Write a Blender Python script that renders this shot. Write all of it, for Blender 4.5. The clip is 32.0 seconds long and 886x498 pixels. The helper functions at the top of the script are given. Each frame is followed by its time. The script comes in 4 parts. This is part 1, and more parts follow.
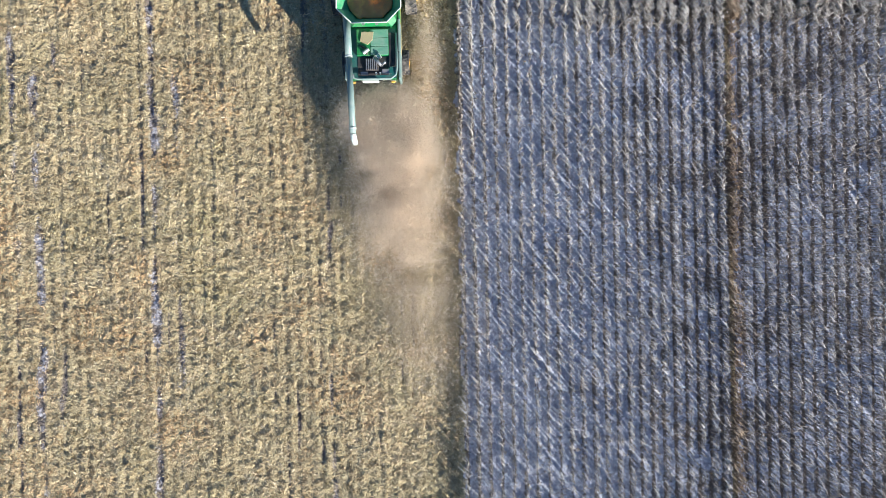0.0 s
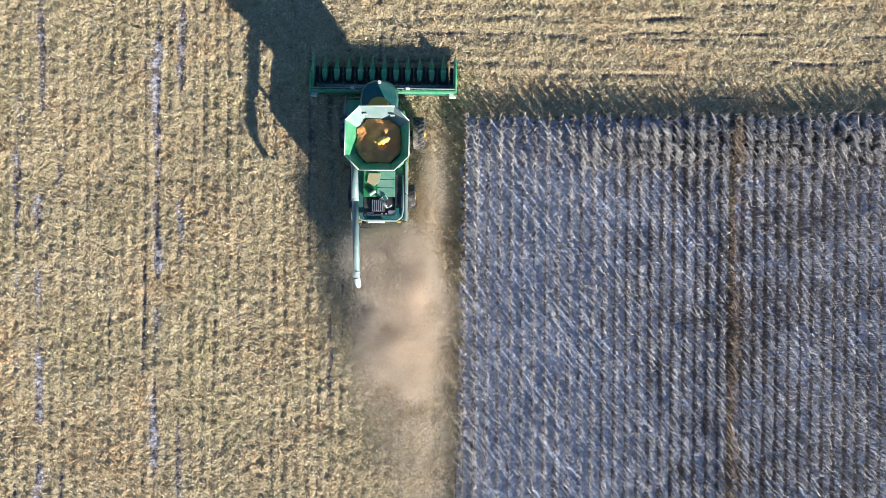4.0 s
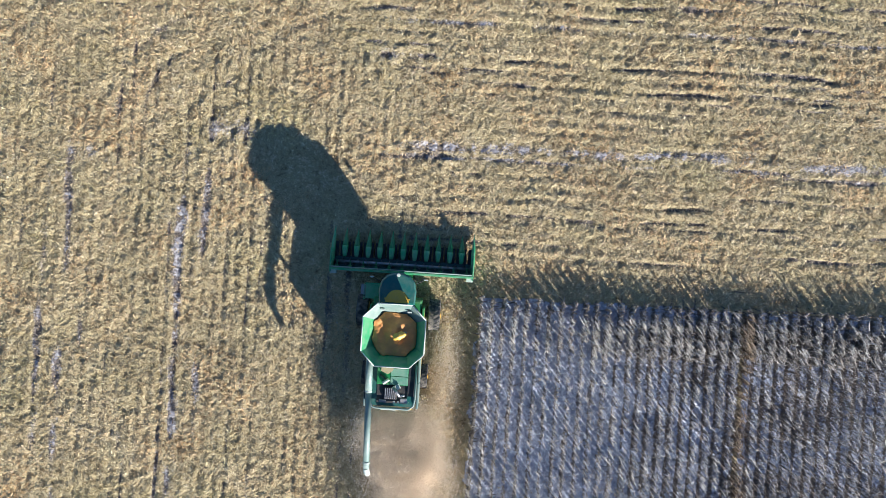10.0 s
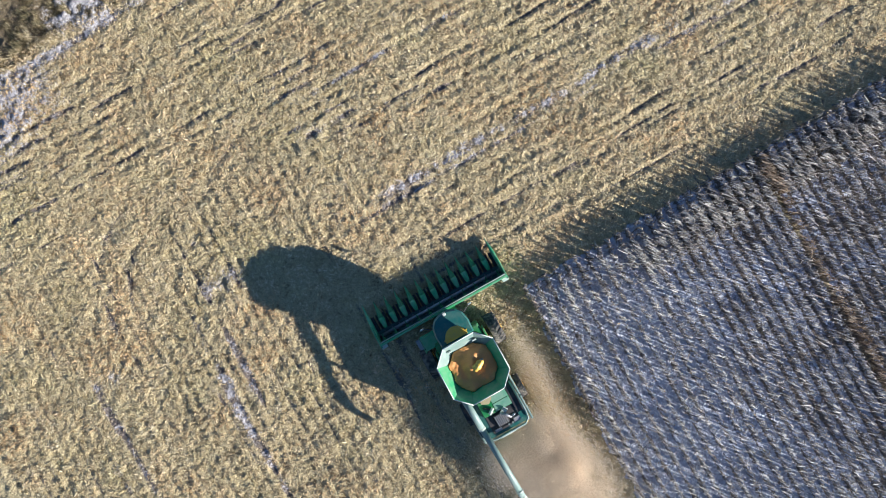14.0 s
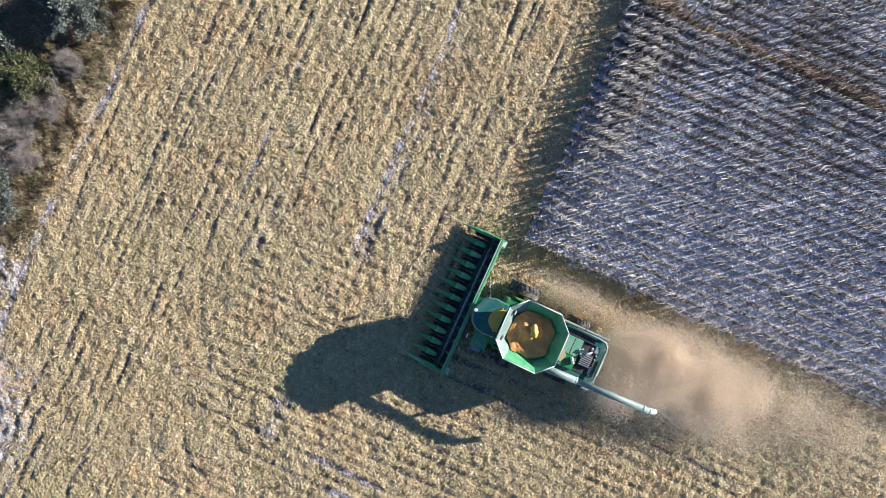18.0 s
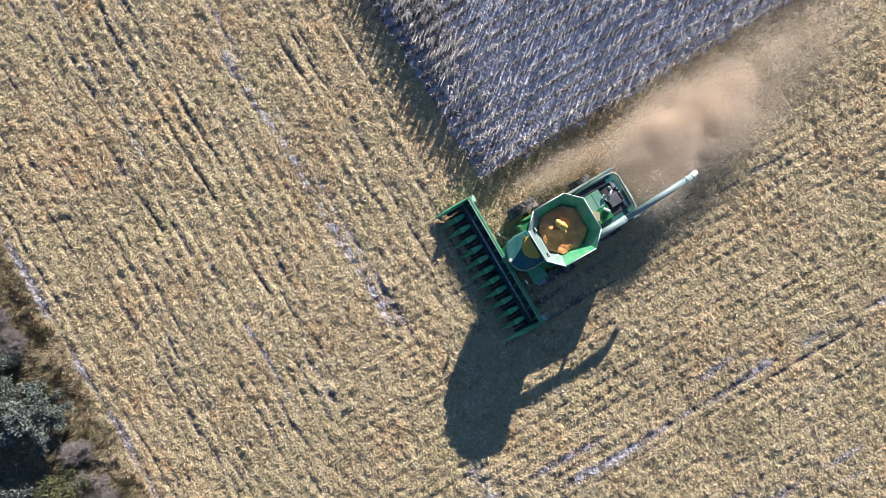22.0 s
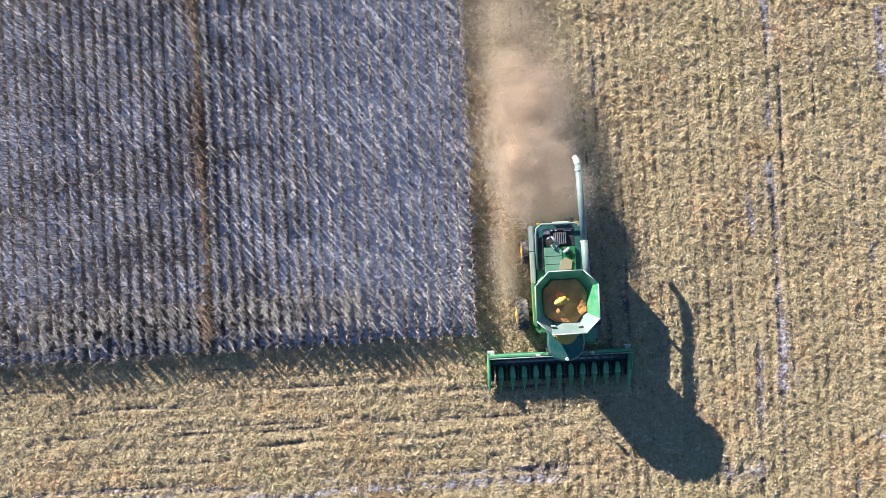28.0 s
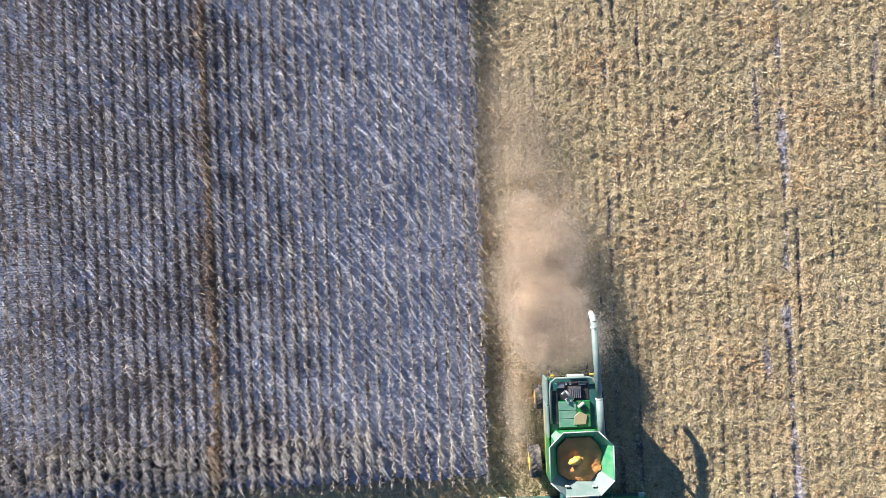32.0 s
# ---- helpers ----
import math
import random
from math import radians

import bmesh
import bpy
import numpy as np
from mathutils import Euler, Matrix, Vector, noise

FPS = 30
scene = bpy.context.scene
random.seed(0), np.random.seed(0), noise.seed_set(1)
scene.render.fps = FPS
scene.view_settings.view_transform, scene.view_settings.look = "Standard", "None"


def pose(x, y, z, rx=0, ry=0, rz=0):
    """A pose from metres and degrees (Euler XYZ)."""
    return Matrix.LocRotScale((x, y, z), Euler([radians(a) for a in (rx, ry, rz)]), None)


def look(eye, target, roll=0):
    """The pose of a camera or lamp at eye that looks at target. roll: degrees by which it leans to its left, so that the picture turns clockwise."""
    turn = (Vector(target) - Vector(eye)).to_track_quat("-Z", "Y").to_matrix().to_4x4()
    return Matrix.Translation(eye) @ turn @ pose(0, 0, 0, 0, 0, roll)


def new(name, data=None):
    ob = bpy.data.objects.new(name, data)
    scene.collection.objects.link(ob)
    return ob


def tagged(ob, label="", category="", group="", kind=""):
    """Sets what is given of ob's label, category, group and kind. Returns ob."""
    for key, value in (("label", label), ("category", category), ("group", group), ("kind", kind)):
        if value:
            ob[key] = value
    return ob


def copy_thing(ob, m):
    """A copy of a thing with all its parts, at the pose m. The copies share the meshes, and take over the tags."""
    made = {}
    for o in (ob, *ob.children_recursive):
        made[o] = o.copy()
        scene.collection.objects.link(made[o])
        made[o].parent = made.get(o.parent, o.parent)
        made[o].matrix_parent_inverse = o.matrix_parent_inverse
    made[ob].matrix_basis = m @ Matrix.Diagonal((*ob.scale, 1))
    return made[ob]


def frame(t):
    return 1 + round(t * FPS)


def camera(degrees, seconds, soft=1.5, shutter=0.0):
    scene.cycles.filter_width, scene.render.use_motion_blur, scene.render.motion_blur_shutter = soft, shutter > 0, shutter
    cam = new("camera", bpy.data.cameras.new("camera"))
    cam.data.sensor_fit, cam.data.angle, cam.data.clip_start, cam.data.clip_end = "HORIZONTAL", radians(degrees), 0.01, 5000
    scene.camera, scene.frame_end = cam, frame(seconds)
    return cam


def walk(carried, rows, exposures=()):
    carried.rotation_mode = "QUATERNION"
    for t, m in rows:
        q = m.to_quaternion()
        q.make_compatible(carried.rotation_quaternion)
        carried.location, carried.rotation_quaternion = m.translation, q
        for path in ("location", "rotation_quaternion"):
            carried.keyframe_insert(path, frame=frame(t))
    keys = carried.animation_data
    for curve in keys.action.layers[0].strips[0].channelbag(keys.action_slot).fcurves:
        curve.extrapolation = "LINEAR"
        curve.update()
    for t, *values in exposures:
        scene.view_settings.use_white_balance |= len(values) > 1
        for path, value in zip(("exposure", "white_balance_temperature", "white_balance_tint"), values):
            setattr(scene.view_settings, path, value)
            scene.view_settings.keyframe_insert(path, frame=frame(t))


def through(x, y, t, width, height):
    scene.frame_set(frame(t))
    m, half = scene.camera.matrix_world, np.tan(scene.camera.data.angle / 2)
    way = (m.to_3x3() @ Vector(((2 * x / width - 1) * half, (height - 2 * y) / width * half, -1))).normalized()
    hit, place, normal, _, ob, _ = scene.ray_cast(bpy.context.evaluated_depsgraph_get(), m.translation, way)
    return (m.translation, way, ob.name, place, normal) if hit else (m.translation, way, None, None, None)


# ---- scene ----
cam = camera(70.0, 32.0, 0.5)
# seconds, eye in metres, turn in degrees
PATH = [
    (0, -0.99, -17.15, 41.38, -0.40, -0.10, -1.25),
    (0.5, -0.96, -16.10, 41.34, -0.36, -0.12, -1.09),
    (1, -0.98, -15.07, 41.33, -0.36, -0.17, 0.21),
    (1.5, -1.00, -14.10, 41.32, -0.28, -0.19, 1.02),
    (2, -1.03, -13.12, 41.35, -0.21, -0.20, 1.20),
    (2.5, -1.10, -12.10, 41.36, -0.14, -0.26, 1.23),
    (3, -1.16, -11.05, 41.37, -0.09, -0.27, 1.22),
    (3.5, -1.19, -9.90, 41.39, -0.11, -0.27, 1.16),
    (5.5, -1.13, -4.72, 41.63, -0.56, -0.14, -1.15),
    (6, -1.05, -3.54, 41.71, -0.62, -0.03, -1.22),
    (6.5, -0.98, -2.42, 41.77, -0.60, 0.05, -1.26),
    (7, -0.92, -1.32, 41.81, -0.59, 0.13, -1.28),
    (7.5, -0.86, -0.27, 41.87, -0.58, 0.24, -1.30),
    (8, -0.98, 0.63, 41.93, -0.56, 0.23, -1.33),
    (8.5, -1.27, 1.38, 41.92, -0.46, 0.17, -1.26),
    (9, -1.64, 2.07, 41.93, -0.46, 0.11, 0.91),
    (9.5, -2.03, 2.70, 41.92, -0.49, 0.05, 1.97),
    (10, -2.35, 3.25, 41.93, -0.51, 0.05, 3.91),
    (10.5, -2.66, 3.77, 41.91, -0.49, 0.06, 4.13),
    (11, -2.95, 4.23, 41.85, -0.44, 0.04, 4.02),
    (11.5, -3.16, 4.65, 41.83, -0.29, 0.01, 1.63),
    (12, -3.26, 4.89, 41.77, -0.24, -0.03, -3.37),
    (12.5, -3.31, 4.88, 41.72, -0.13, -0.14, -11.14),
    (13, -3.28, 4.70, 41.70, 0.07, -0.15, -18.36),
    (13.5, -3.26, 4.46, 41.69, 0.35, -0.08, -24.10),
    (14, -3.28, 4.24, 41.68, 0.61, -0.02, -29.14),
    (14.5, -3.30, 4.06, 41.61, 0.85, 0.09, -33.76),
    (15, -3.27, 3.95, 41.55, 0.97, 0.21, -37.78),
    (15.5, -3.22, 3.94, 41.47, 0.97, 0.26, -41.89),
    (17.5, -3.02, 4.32, 41.27, 0.76, -0.21, -59.42),
    (18, -2.96, 4.40, 41.26, 0.71, -0.30, -65.40),
    (18.5, -2.90, 4.48, 41.24, 0.61, -0.33, -70.47),
    (19, -2.82, 4.50, 41.23, 0.56, -0.29, -76.59),
    (19.5, -2.67, 4.44, 41.20, 0.42, -0.21, -83.68),
    (20, -2.51, 4.35, 41.21, 0.24, -0.09, -90.99),
    (20.5, -2.41, 4.30, 41.25, 0.11, -0.03, -98.27),
    (21, -2.36, 4.25, 41.30, 0.04, 0.02, -105.40),
    (21.5, -2.30, 4.25, 41.37, -0.03, 0.00, -113.01),
    (22, -2.21, 4.29, 41.43, -0.11, -0.09, -120.53),
    (22.5, -2.11, 4.34, 41.54, -0.13, -0.23, -128.23),
    (23, -2.01, 4.31, 41.65, -0.18, -0.35, -136.60),
    (23.5, -1.80, 3.94, 41.80, -0.12, -0.31, -145.51),
    (24, -1.47, 3.25, 41.94, -0.00, -0.13, -154.59),
    (24.5, -0.96, 2.29, 42.09, 0.06, -0.04, -162.97),
    (25, -0.39, 1.21, 42.16, 0.08, 0.04, -168.36),
    (25.5, 0.17, 0.08, 42.17, 0.05, 0.10, -169.86),
    (27.5, 1.86, -4.63, 42.03, 0.10, 0.25, -182.99),
    (28, 2.04, -5.84, 42.00, 0.06, 0.30, -182.91),
    (28.5, 2.13, -7.03, 41.93, 0.03, 0.40, -182.83),
    (29, 2.19, -8.18, 41.87, -0.03, 0.44, -182.80),
    (29.5, 2.25, -9.35, 41.80, 0.00, 0.48, -182.78),
    (30, 2.30, -10.51, 41.73, 0.02, 0.52, -182.75),
    (30.5, 2.33, -11.69, 41.67, 0.03, 0.51, -182.72),
    (31, 2.35, -12.87, 41.61, 0.03, 0.50, -182.67),
    (31.5, 2.33, -14.04, 41.56, -0.00, 0.51, -182.61),
    (32, 2.29, -15.19, 41.51, -0.03, 0.52, -182.37),
]
walk(cam, [(t, pose(x, y, z, rx, ry, rz)) for t, x, y, z, rx, ry, rz in PATH], [(0.0, 1.22, 5750, 15), (3.0, 1.24, 5750, 16), (7.0, 1.18, 5750, 15), (14.0, 1.15, 5750, 15), (18.0, 1.20, 5840, 18), (22.0, 1.19, 5850, 21), (25.0, 1.10, 5850, 23), (28.0, 1.23, 5900, 21), (32.0, 1.24, 5950, 21)])

# ---- light: low clear autumn sun from the south-east ----
SUN_ELEVATION, SUN_AZIMUTH = radians(18.8), radians(141.0)
world = bpy.data.worlds.new("sky")
scene.world = world
world.use_nodes = True
wn = world.node_tree.nodes
sky = wn.new("ShaderNodeTexSky")
sky.sky_type, sky.sun_disc = "NISHITA", False
sky.sun_elevation, sky.sun_rotation = SUN_ELEVATION, SUN_AZIMUTH
sky.air_density, sky.dust_density, sky.ozone_density = 1.0, 0.0, 5.0
world.node_tree.links.new(sky.outputs[0], wn["Background"].inputs[0])
wn["Background"].inputs[1].default_value = 0.06
sun = new("sun", bpy.data.lights.new("sun", "SUN"))
sun.data.energy, sun.data.angle, sun.data.color = 5.0, radians(0.53), (1.0, 0.92, 0.80)
toward_sun = Vector((math.sin(SUN_AZIMUTH) * math.cos(SUN_ELEVATION), math.cos(SUN_AZIMUTH) * math.cos(SUN_ELEVATION), math.sin(SUN_ELEVATION)))
sun.matrix_world = look(tuple(toward_sun * 200), (0, 0, 0))


# ---- materials ----
def material(name, rough=0.6, metal=0.0):
    m = bpy.data.materials.new(name)
    m.use_nodes = True
    b = m.node_tree.nodes["Principled BSDF"]
    b.inputs["Roughness"].default_value, b.inputs["Metallic"].default_value = rough, metal
    return m, m.node_tree.nodes, m.node_tree.links, b


def ramp(n, l, source, stops):
    r = n.new("ShaderNodeValToRGB")
    e = r.color_ramp.elements
    while len(e) < len(stops):
        e.new(0.5)
    for k, (at, c) in enumerate(stops):
        e[k].position, e[k].color = at, (*c, 1)
    l.new(source, r.inputs[0])
    return r.outputs[0]


def noisy(n, l, scale, detail=3.0, rough=0.6, vector=None):
    t = n.new("ShaderNodeTexNoise")
    t.inputs["Scale"].default_value, t.inputs["Detail"].default_value, t.inputs["Roughness"].default_value = scale, detail, rough
    if vector:
        l.new(vector, t.inputs["Vector"])
    return t.outputs["Fac"]


def place(n, l):
    return n.new("ShaderNodeNewGeometry").outputs["Position"]


def mixed(n, l, fac, a, b, mode="MIX"):
    x = n.new("ShaderNodeMix")
    x.data_type, x.blend_type = "RGBA", mode
    for socket, v in ((x.inputs[0], fac), (x.inputs[6], a), (x.inputs[7], b)):
        if isinstance(v, (int, float)):
            socket.default_value = v
        elif isinstance(v, tuple):
            socket.default_value = (*v, 1)
        else:
            l.new(v, socket)
    return x.outputs[2]


def bumped(n, l, b, height, strength, distance):
    k = n.new("ShaderNodeBump")
    k.inputs["Strength"].default_value, k.inputs["Distance"].default_value = strength, distance
    l.new(height, k.inputs["Height"])
    l.new(k.outputs[0], b.inputs["Normal"])


def attribute(n, name):
    a = n.new("ShaderNodeAttribute")
    a.attribute_name = name
    return a.outputs["Fac"]


def paint(name, colour, rough=0.4, metal=0.0, dust=0.35, dust_colour=(0.36, 0.3, 0.21), grain=3.0):
    """Coated or bare metal with a film of field dust and scuffs of two sizes."""
    m, n, l, b = material(name, rough, metal)
    p = place(n, l)
    broad = noisy(n, l, grain * 0.6, 4, 0.65, p)
    fine = noisy(n, l, grain * 14, 2, 0.6, p)
    tint = mixed(n, l, ramp(n, l, fine, [(0.35, (0, 0, 0)), (0.7, (1, 1, 1))]), tuple(c * 0.86 for c in colour), tuple(min(1, c * 1.1) for c in colour))
    film = ramp(n, l, broad, [(0.42, (0, 0, 0)), (0.75, (dust,) * 3)])
    l.new(mixed(n, l, film, tint, dust_colour), b.inputs["Base Color"])
    rr = n.new("ShaderNodeMath")
    rr.operation, rr.inputs[1].default_value = "ADD", rough
    l.new(film, rr.inputs[0])
    l.new(rr.outputs[0], b.inputs["Roughness"])
    bumped(n, l, b, fine, 0.08, 0.01)
    return m


def vegetal(name, stops, rough=0.75, through=0.25, scale=30.0, patchy=False):
    """Dry leaf and stalk matter; each piece takes its own tone from the attribute tone."""
    m, n, l, b = material(name, rough)
    p = place(n, l)
    c = ramp(n, l, attribute(n, "tone"), stops)
    c = mixed(n, l, ramp(n, l, noisy(n, l, scale, 2, 0.6, p), [(0.3, (0.68, 0.66, 0.64)), (0.72, (1.12, 1.1, 1.08))]), (0, 0, 0), c, "MIX")
    broad = ramp(n, l, noisy(n, l, 0.35, 3, 0.6, p), [(0.3, (0.86, 0.84, 0.8)), (0.7, (1.12, 1.1, 1.06))])
    c = mixed(n, l, 1.0, c, broad, "MULTIPLY")
    if patchy:
        hue = ramp(n, l, noisy(n, l, 0.16, 3, 0.65, p), [(0.36, (1.15, 0.96, 0.82)), (0.5, (1.02, 1.0, 1.0)), (0.66, (0.97, 1.0, 0.86))])
        c = mixed(n, l, 1.0, c, hue, "MULTIPLY")
    l.new(c, b.inputs["Base Color"])
    if through:
        t = n.new("ShaderNodeBsdfTranslucent")
        l.new(c, t.inputs["Color"])
        s = n.new("ShaderNodeMixShader")
        s.inputs[0].default_value = through
        l.new(b.outputs[0], s.inputs[1])
        l.new(t.outputs[0], s.inputs[2])
        l.new(s.outputs[0], n["Material Output"].inputs["Surface"])
    return m


def ground_material():
    m, n, l, b = material("field_ground", 0.95)
    p = place(n, l)
    fine = noisy(n, l, 5.5, 6, 0.72, p)
    crumb = noisy(n, l, 5.6, 3, 0.5, p)
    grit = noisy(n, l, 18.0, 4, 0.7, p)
    broad = noisy(n, l, 0.22, 4, 0.6, p)
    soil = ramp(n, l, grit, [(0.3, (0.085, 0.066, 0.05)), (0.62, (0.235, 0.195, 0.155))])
    pale = ramp(n, l, fine, [(0.25, (0.31, 0.29, 0.265)), (0.55, (0.47, 0.445, 0.42)), (0.8, (0.70, 0.68, 0.65))])
    # crop floor: blue sky shade painted into the soil colour
    sky_shaded = ramp(n, l, fine, [(0.3, (0.28, 0.298, 0.345)), (0.55, (0.56, 0.59, 0.65)), (0.75, (0.80, 0.825, 0.875))])
    pale = mixed(n, l, attribute(n, "sky_shade"), pale, sky_shaded)
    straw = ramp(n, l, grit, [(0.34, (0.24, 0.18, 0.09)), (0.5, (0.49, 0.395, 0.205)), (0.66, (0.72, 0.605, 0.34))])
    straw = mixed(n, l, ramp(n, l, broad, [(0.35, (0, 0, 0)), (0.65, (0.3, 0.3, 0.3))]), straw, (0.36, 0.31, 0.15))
    wild = ramp(n, l, fine, [(0.3, (0.07, 0.06, 0.035)), (0.55, (0.20, 0.15, 0.08)), (0.8, (0.30, 0.27, 0.14))])

    both = mixed(n, l, 0.5, fine, grit)

    def broken(name, spread):
        a = n.new("ShaderNodeMath")
        a.operation = "ADD"
        l.new(attribute(n, name), a.inputs[0])
        s = n.new("ShaderNodeMath")
        s.operation, s.inputs[1].default_value, s.inputs[2].default_value = "MULTIPLY_ADD", spread, -spread / 2
        l.new(both, s.inputs[0])
        l.new(s.outputs[0], a.inputs[1])
        return ramp(n, l, a.outputs[0], [(0.38, (0, 0, 0)), (0.62, (1, 1, 1))])

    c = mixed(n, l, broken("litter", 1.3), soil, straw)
    c = mixed(n, l, broken("wild", 1.2), c, wild)
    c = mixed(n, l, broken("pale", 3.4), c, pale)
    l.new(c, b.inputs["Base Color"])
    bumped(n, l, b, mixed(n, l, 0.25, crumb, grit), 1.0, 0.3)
    return m


GROUND = ground_material()
STRAW = vegetal("corn_litter_straw", [(0.0, (0.20, 0.145, 0.07)), (0.3, (0.46, 0.365, 0.19)), (0.65, (0.68, 0.565, 0.32)), (1.0, (0.84, 0.74, 0.49))], 0.7, 0.15, 30.0, True)
DRYCORN = vegetal("dry_corn", [(0.0, (0.10, 0.082, 0.07)), (0.35, (0.29, 0.255, 0.21)), (0.7, (0.62, 0.58, 0.50)), (1.0, (0.88, 0.85, 0.76))], 0.6, 0.2)
RUSTCORN = vegetal("rust_brown_corn", [(0.0, (0.09, 0.06, 0.04)), (0.5, (0.32, 0.225, 0.135)), (1.0, (0.66, 0.53, 0.36))], 0.7, 0.2)
STUB = vegetal("cut_stub", [(0.0, (0.22, 0.16, 0.09)), (1.0, (0.52, 0.43, 0.25))], 0.8, 0.0)
JUNIPER = vegetal("juniper_foliage", [(0.0, (0.05, 0.065, 0.05)), (0.5, (0.15, 0.18, 0.145)), (1.0, (0.34, 0.37, 0.32))], 0.7, 0.15)
OLIVE = vegetal("olive_foliage", [(0.0, (0.045, 0.055, 0.022)), (0.5, (0.12, 0.135, 0.05)), (1.0, (0.26, 0.26, 0.12))], 0.7, 0.2)
TWIG = vegetal("grey_twig", [(0.0, (0.10, 0.085, 0.07)), (0.5, (0.25, 0.22, 0.19)), (1.0, (0.44, 0.40, 0.36))], 0.85, 0.0)
DRYGRASS = vegetal("dry_grass", [(0.0, (0.07, 0.065, 0.03)), (0.3, (0.16, 0.14, 0.065)), (0.65, (0.34, 0.27, 0.14)), (1.0, (0.62, 0.54, 0.36))], 0.8, 0.2)
BARK = paint("bark", (0.12, 0.09, 0.07), 0.9, 0, 0.2, (0.2, 0.18, 0.15), 12)
GREEN = paint("green_paint", (0.018, 0.20, 0.055), 0.33, 0, 0.22)
LIGHTGREEN = paint("light_green_paint", (0.05, 0.34, 0.13), 0.4, 0, 0.35, (0.5, 0.47, 0.36))
PALEGREEN = paint("dusty_pale_green_paint", (0.17, 0.25, 0.21), 0.45, 0, 0.4, (0.40, 0.40, 0.33))
DECKGREEN = paint("weathered_deck_green_paint", (0.13, 0.31, 0.20), 0.45, 0, 0.4, (0.42, 0.42, 0.34))
TAN = paint("dusty_tan_panel", (0.42, 0.34, 0.18), 0.6, 0, 0.5)
TEAL = paint("dark_teal_roof_paint", (0.018, 0.12, 0.10), 0.3, 0, 0.2)
WHITEGREY = paint("worn_white_metal", (0.56, 0.62, 0.52), 0.45, 0.0, 0.5, (0.45, 0.42, 0.34))
STEEL = paint("dull_steel", (0.34, 0.35, 0.35), 0.42, 0.7, 0.4)
BLACK = paint("black_part", (0.018, 0.018, 0.02), 0.55, 0, 0.25)
RUBBER = paint("tyre_rubber", (0.03, 0.03, 0.03), 0.85, 0, 0.9, (0.30, 0.26, 0.20), 5)
YELLOW = paint("yellow_paint", (0.72, 0.46, 0.06), 0.45, 0, 0.4)
GRAIN = vegetal("corn_grain", [(0.0, (0.60, 0.23, 0.06)), (0.6, (0.86, 0.40, 0.12)), (1.0, (1.0, 0.72, 0.30))], 0.6, 0.0, 60)
DUST = vegetal("chaff_dust", [(0.0, (0.88, 0.75, 0.57)), (1.0, (0.99, 0.91, 0.76))], 1.0, 0.5)
GLASS, gn, gl, gb = material("cab_glass", 0.05)
gb.inputs["Base Color"].default_value = (0.03, 0.05, 0.05, 1)
gb.inputs["Transmission Weight"].default_value = 0.35


# ---- mesh helpers ----
def part(name, bm, mat, parent=None, label="", smooth=False):
    me = bpy.data.meshes.new(name)
    if isinstance(bm, bmesh.types.BMesh):
        bmesh.ops.recalc_face_normals(bm, faces=bm.faces)
        if smooth:
            for fc in bm.faces:
                fc.smooth = True
        bm.to_mesh(me)
        bm.free()
    me.materials.append(mat)
    ob = new(name, me)
    if parent:
        ob.parent = parent
    return tagged(ob, label)


def bx(bm, x0, x1, y0, y1, z0, z1, bevel=0.0, turn=None):
    m = Matrix.Translation(((x0 + x1) / 2, (y0 + y1) / 2, (z0 + z1) / 2)) @ Matrix.Diagonal((abs(x1 - x0), abs(y1 - y0), abs(z1 - z0), 1))
    r = bmesh.ops.create_cube(bm, size=1, matrix=(turn @ m) if turn else m)
    if bevel:
        es = list({e for v in r["verts"] for e in v.link_edges})
        bmesh.ops.bevel(bm, geom=es, offset=bevel, segments=2, profile=0.6, affect="EDGES")
    return bm


def tube(bm, a, b, r0, r1=None, n=12, caps=True):
    a, b = Vector(a), Vector(b)
    turn = (b - a).to_track_quat("Z", "Y").to_matrix().to_4x4()
    m = Matrix.Translation((a + b) / 2) @ turn
    bmesh.ops.create_cone(bm, cap_ends=caps, segments=n, radius1=r0, radius2=r0 if r1 is None else r1, depth=(b - a).length, matrix=m)
    return bm


def loft(bm, rings, caps=True, closed=True):
    """Skin over rings of equally many points."""
    vs = [[bm.verts.new(p) for p in ring] for ring in rings]
    k = len(vs[0])
    for a, b in zip(vs, vs[1:]):
        for i in range(k if closed else k - 1):
            bm.faces.new((a[i], a[(i + 1) % k], b[(i + 1) % k], b[i]))
    if caps:
        bm.faces.new(vs[0][::-1])
        bm.faces.new(vs[-1])
    return bm


def swept(bm, pts, r, n=8):
    """One bent round bar through the points."""
    pts = [Vector(p) for p in pts]
    rings = []
    for k, p in enumerate(pts):
        d = (pts[min(k + 1, len(pts) - 1)] - pts[max(k - 1, 0)]).normalized()
        u = d.cross(Vector((0, 0, 1)) if abs(d.z) < 0.9 else Vector((1, 0, 0))).normalized()
        w = d.cross(u)
        rings.append([p + (u * math.cos(2 * math.pi * j / n) + w * math.sin(2 * math.pi * j / n)) * r for j in range(n)])
    return loft(bm, rings)


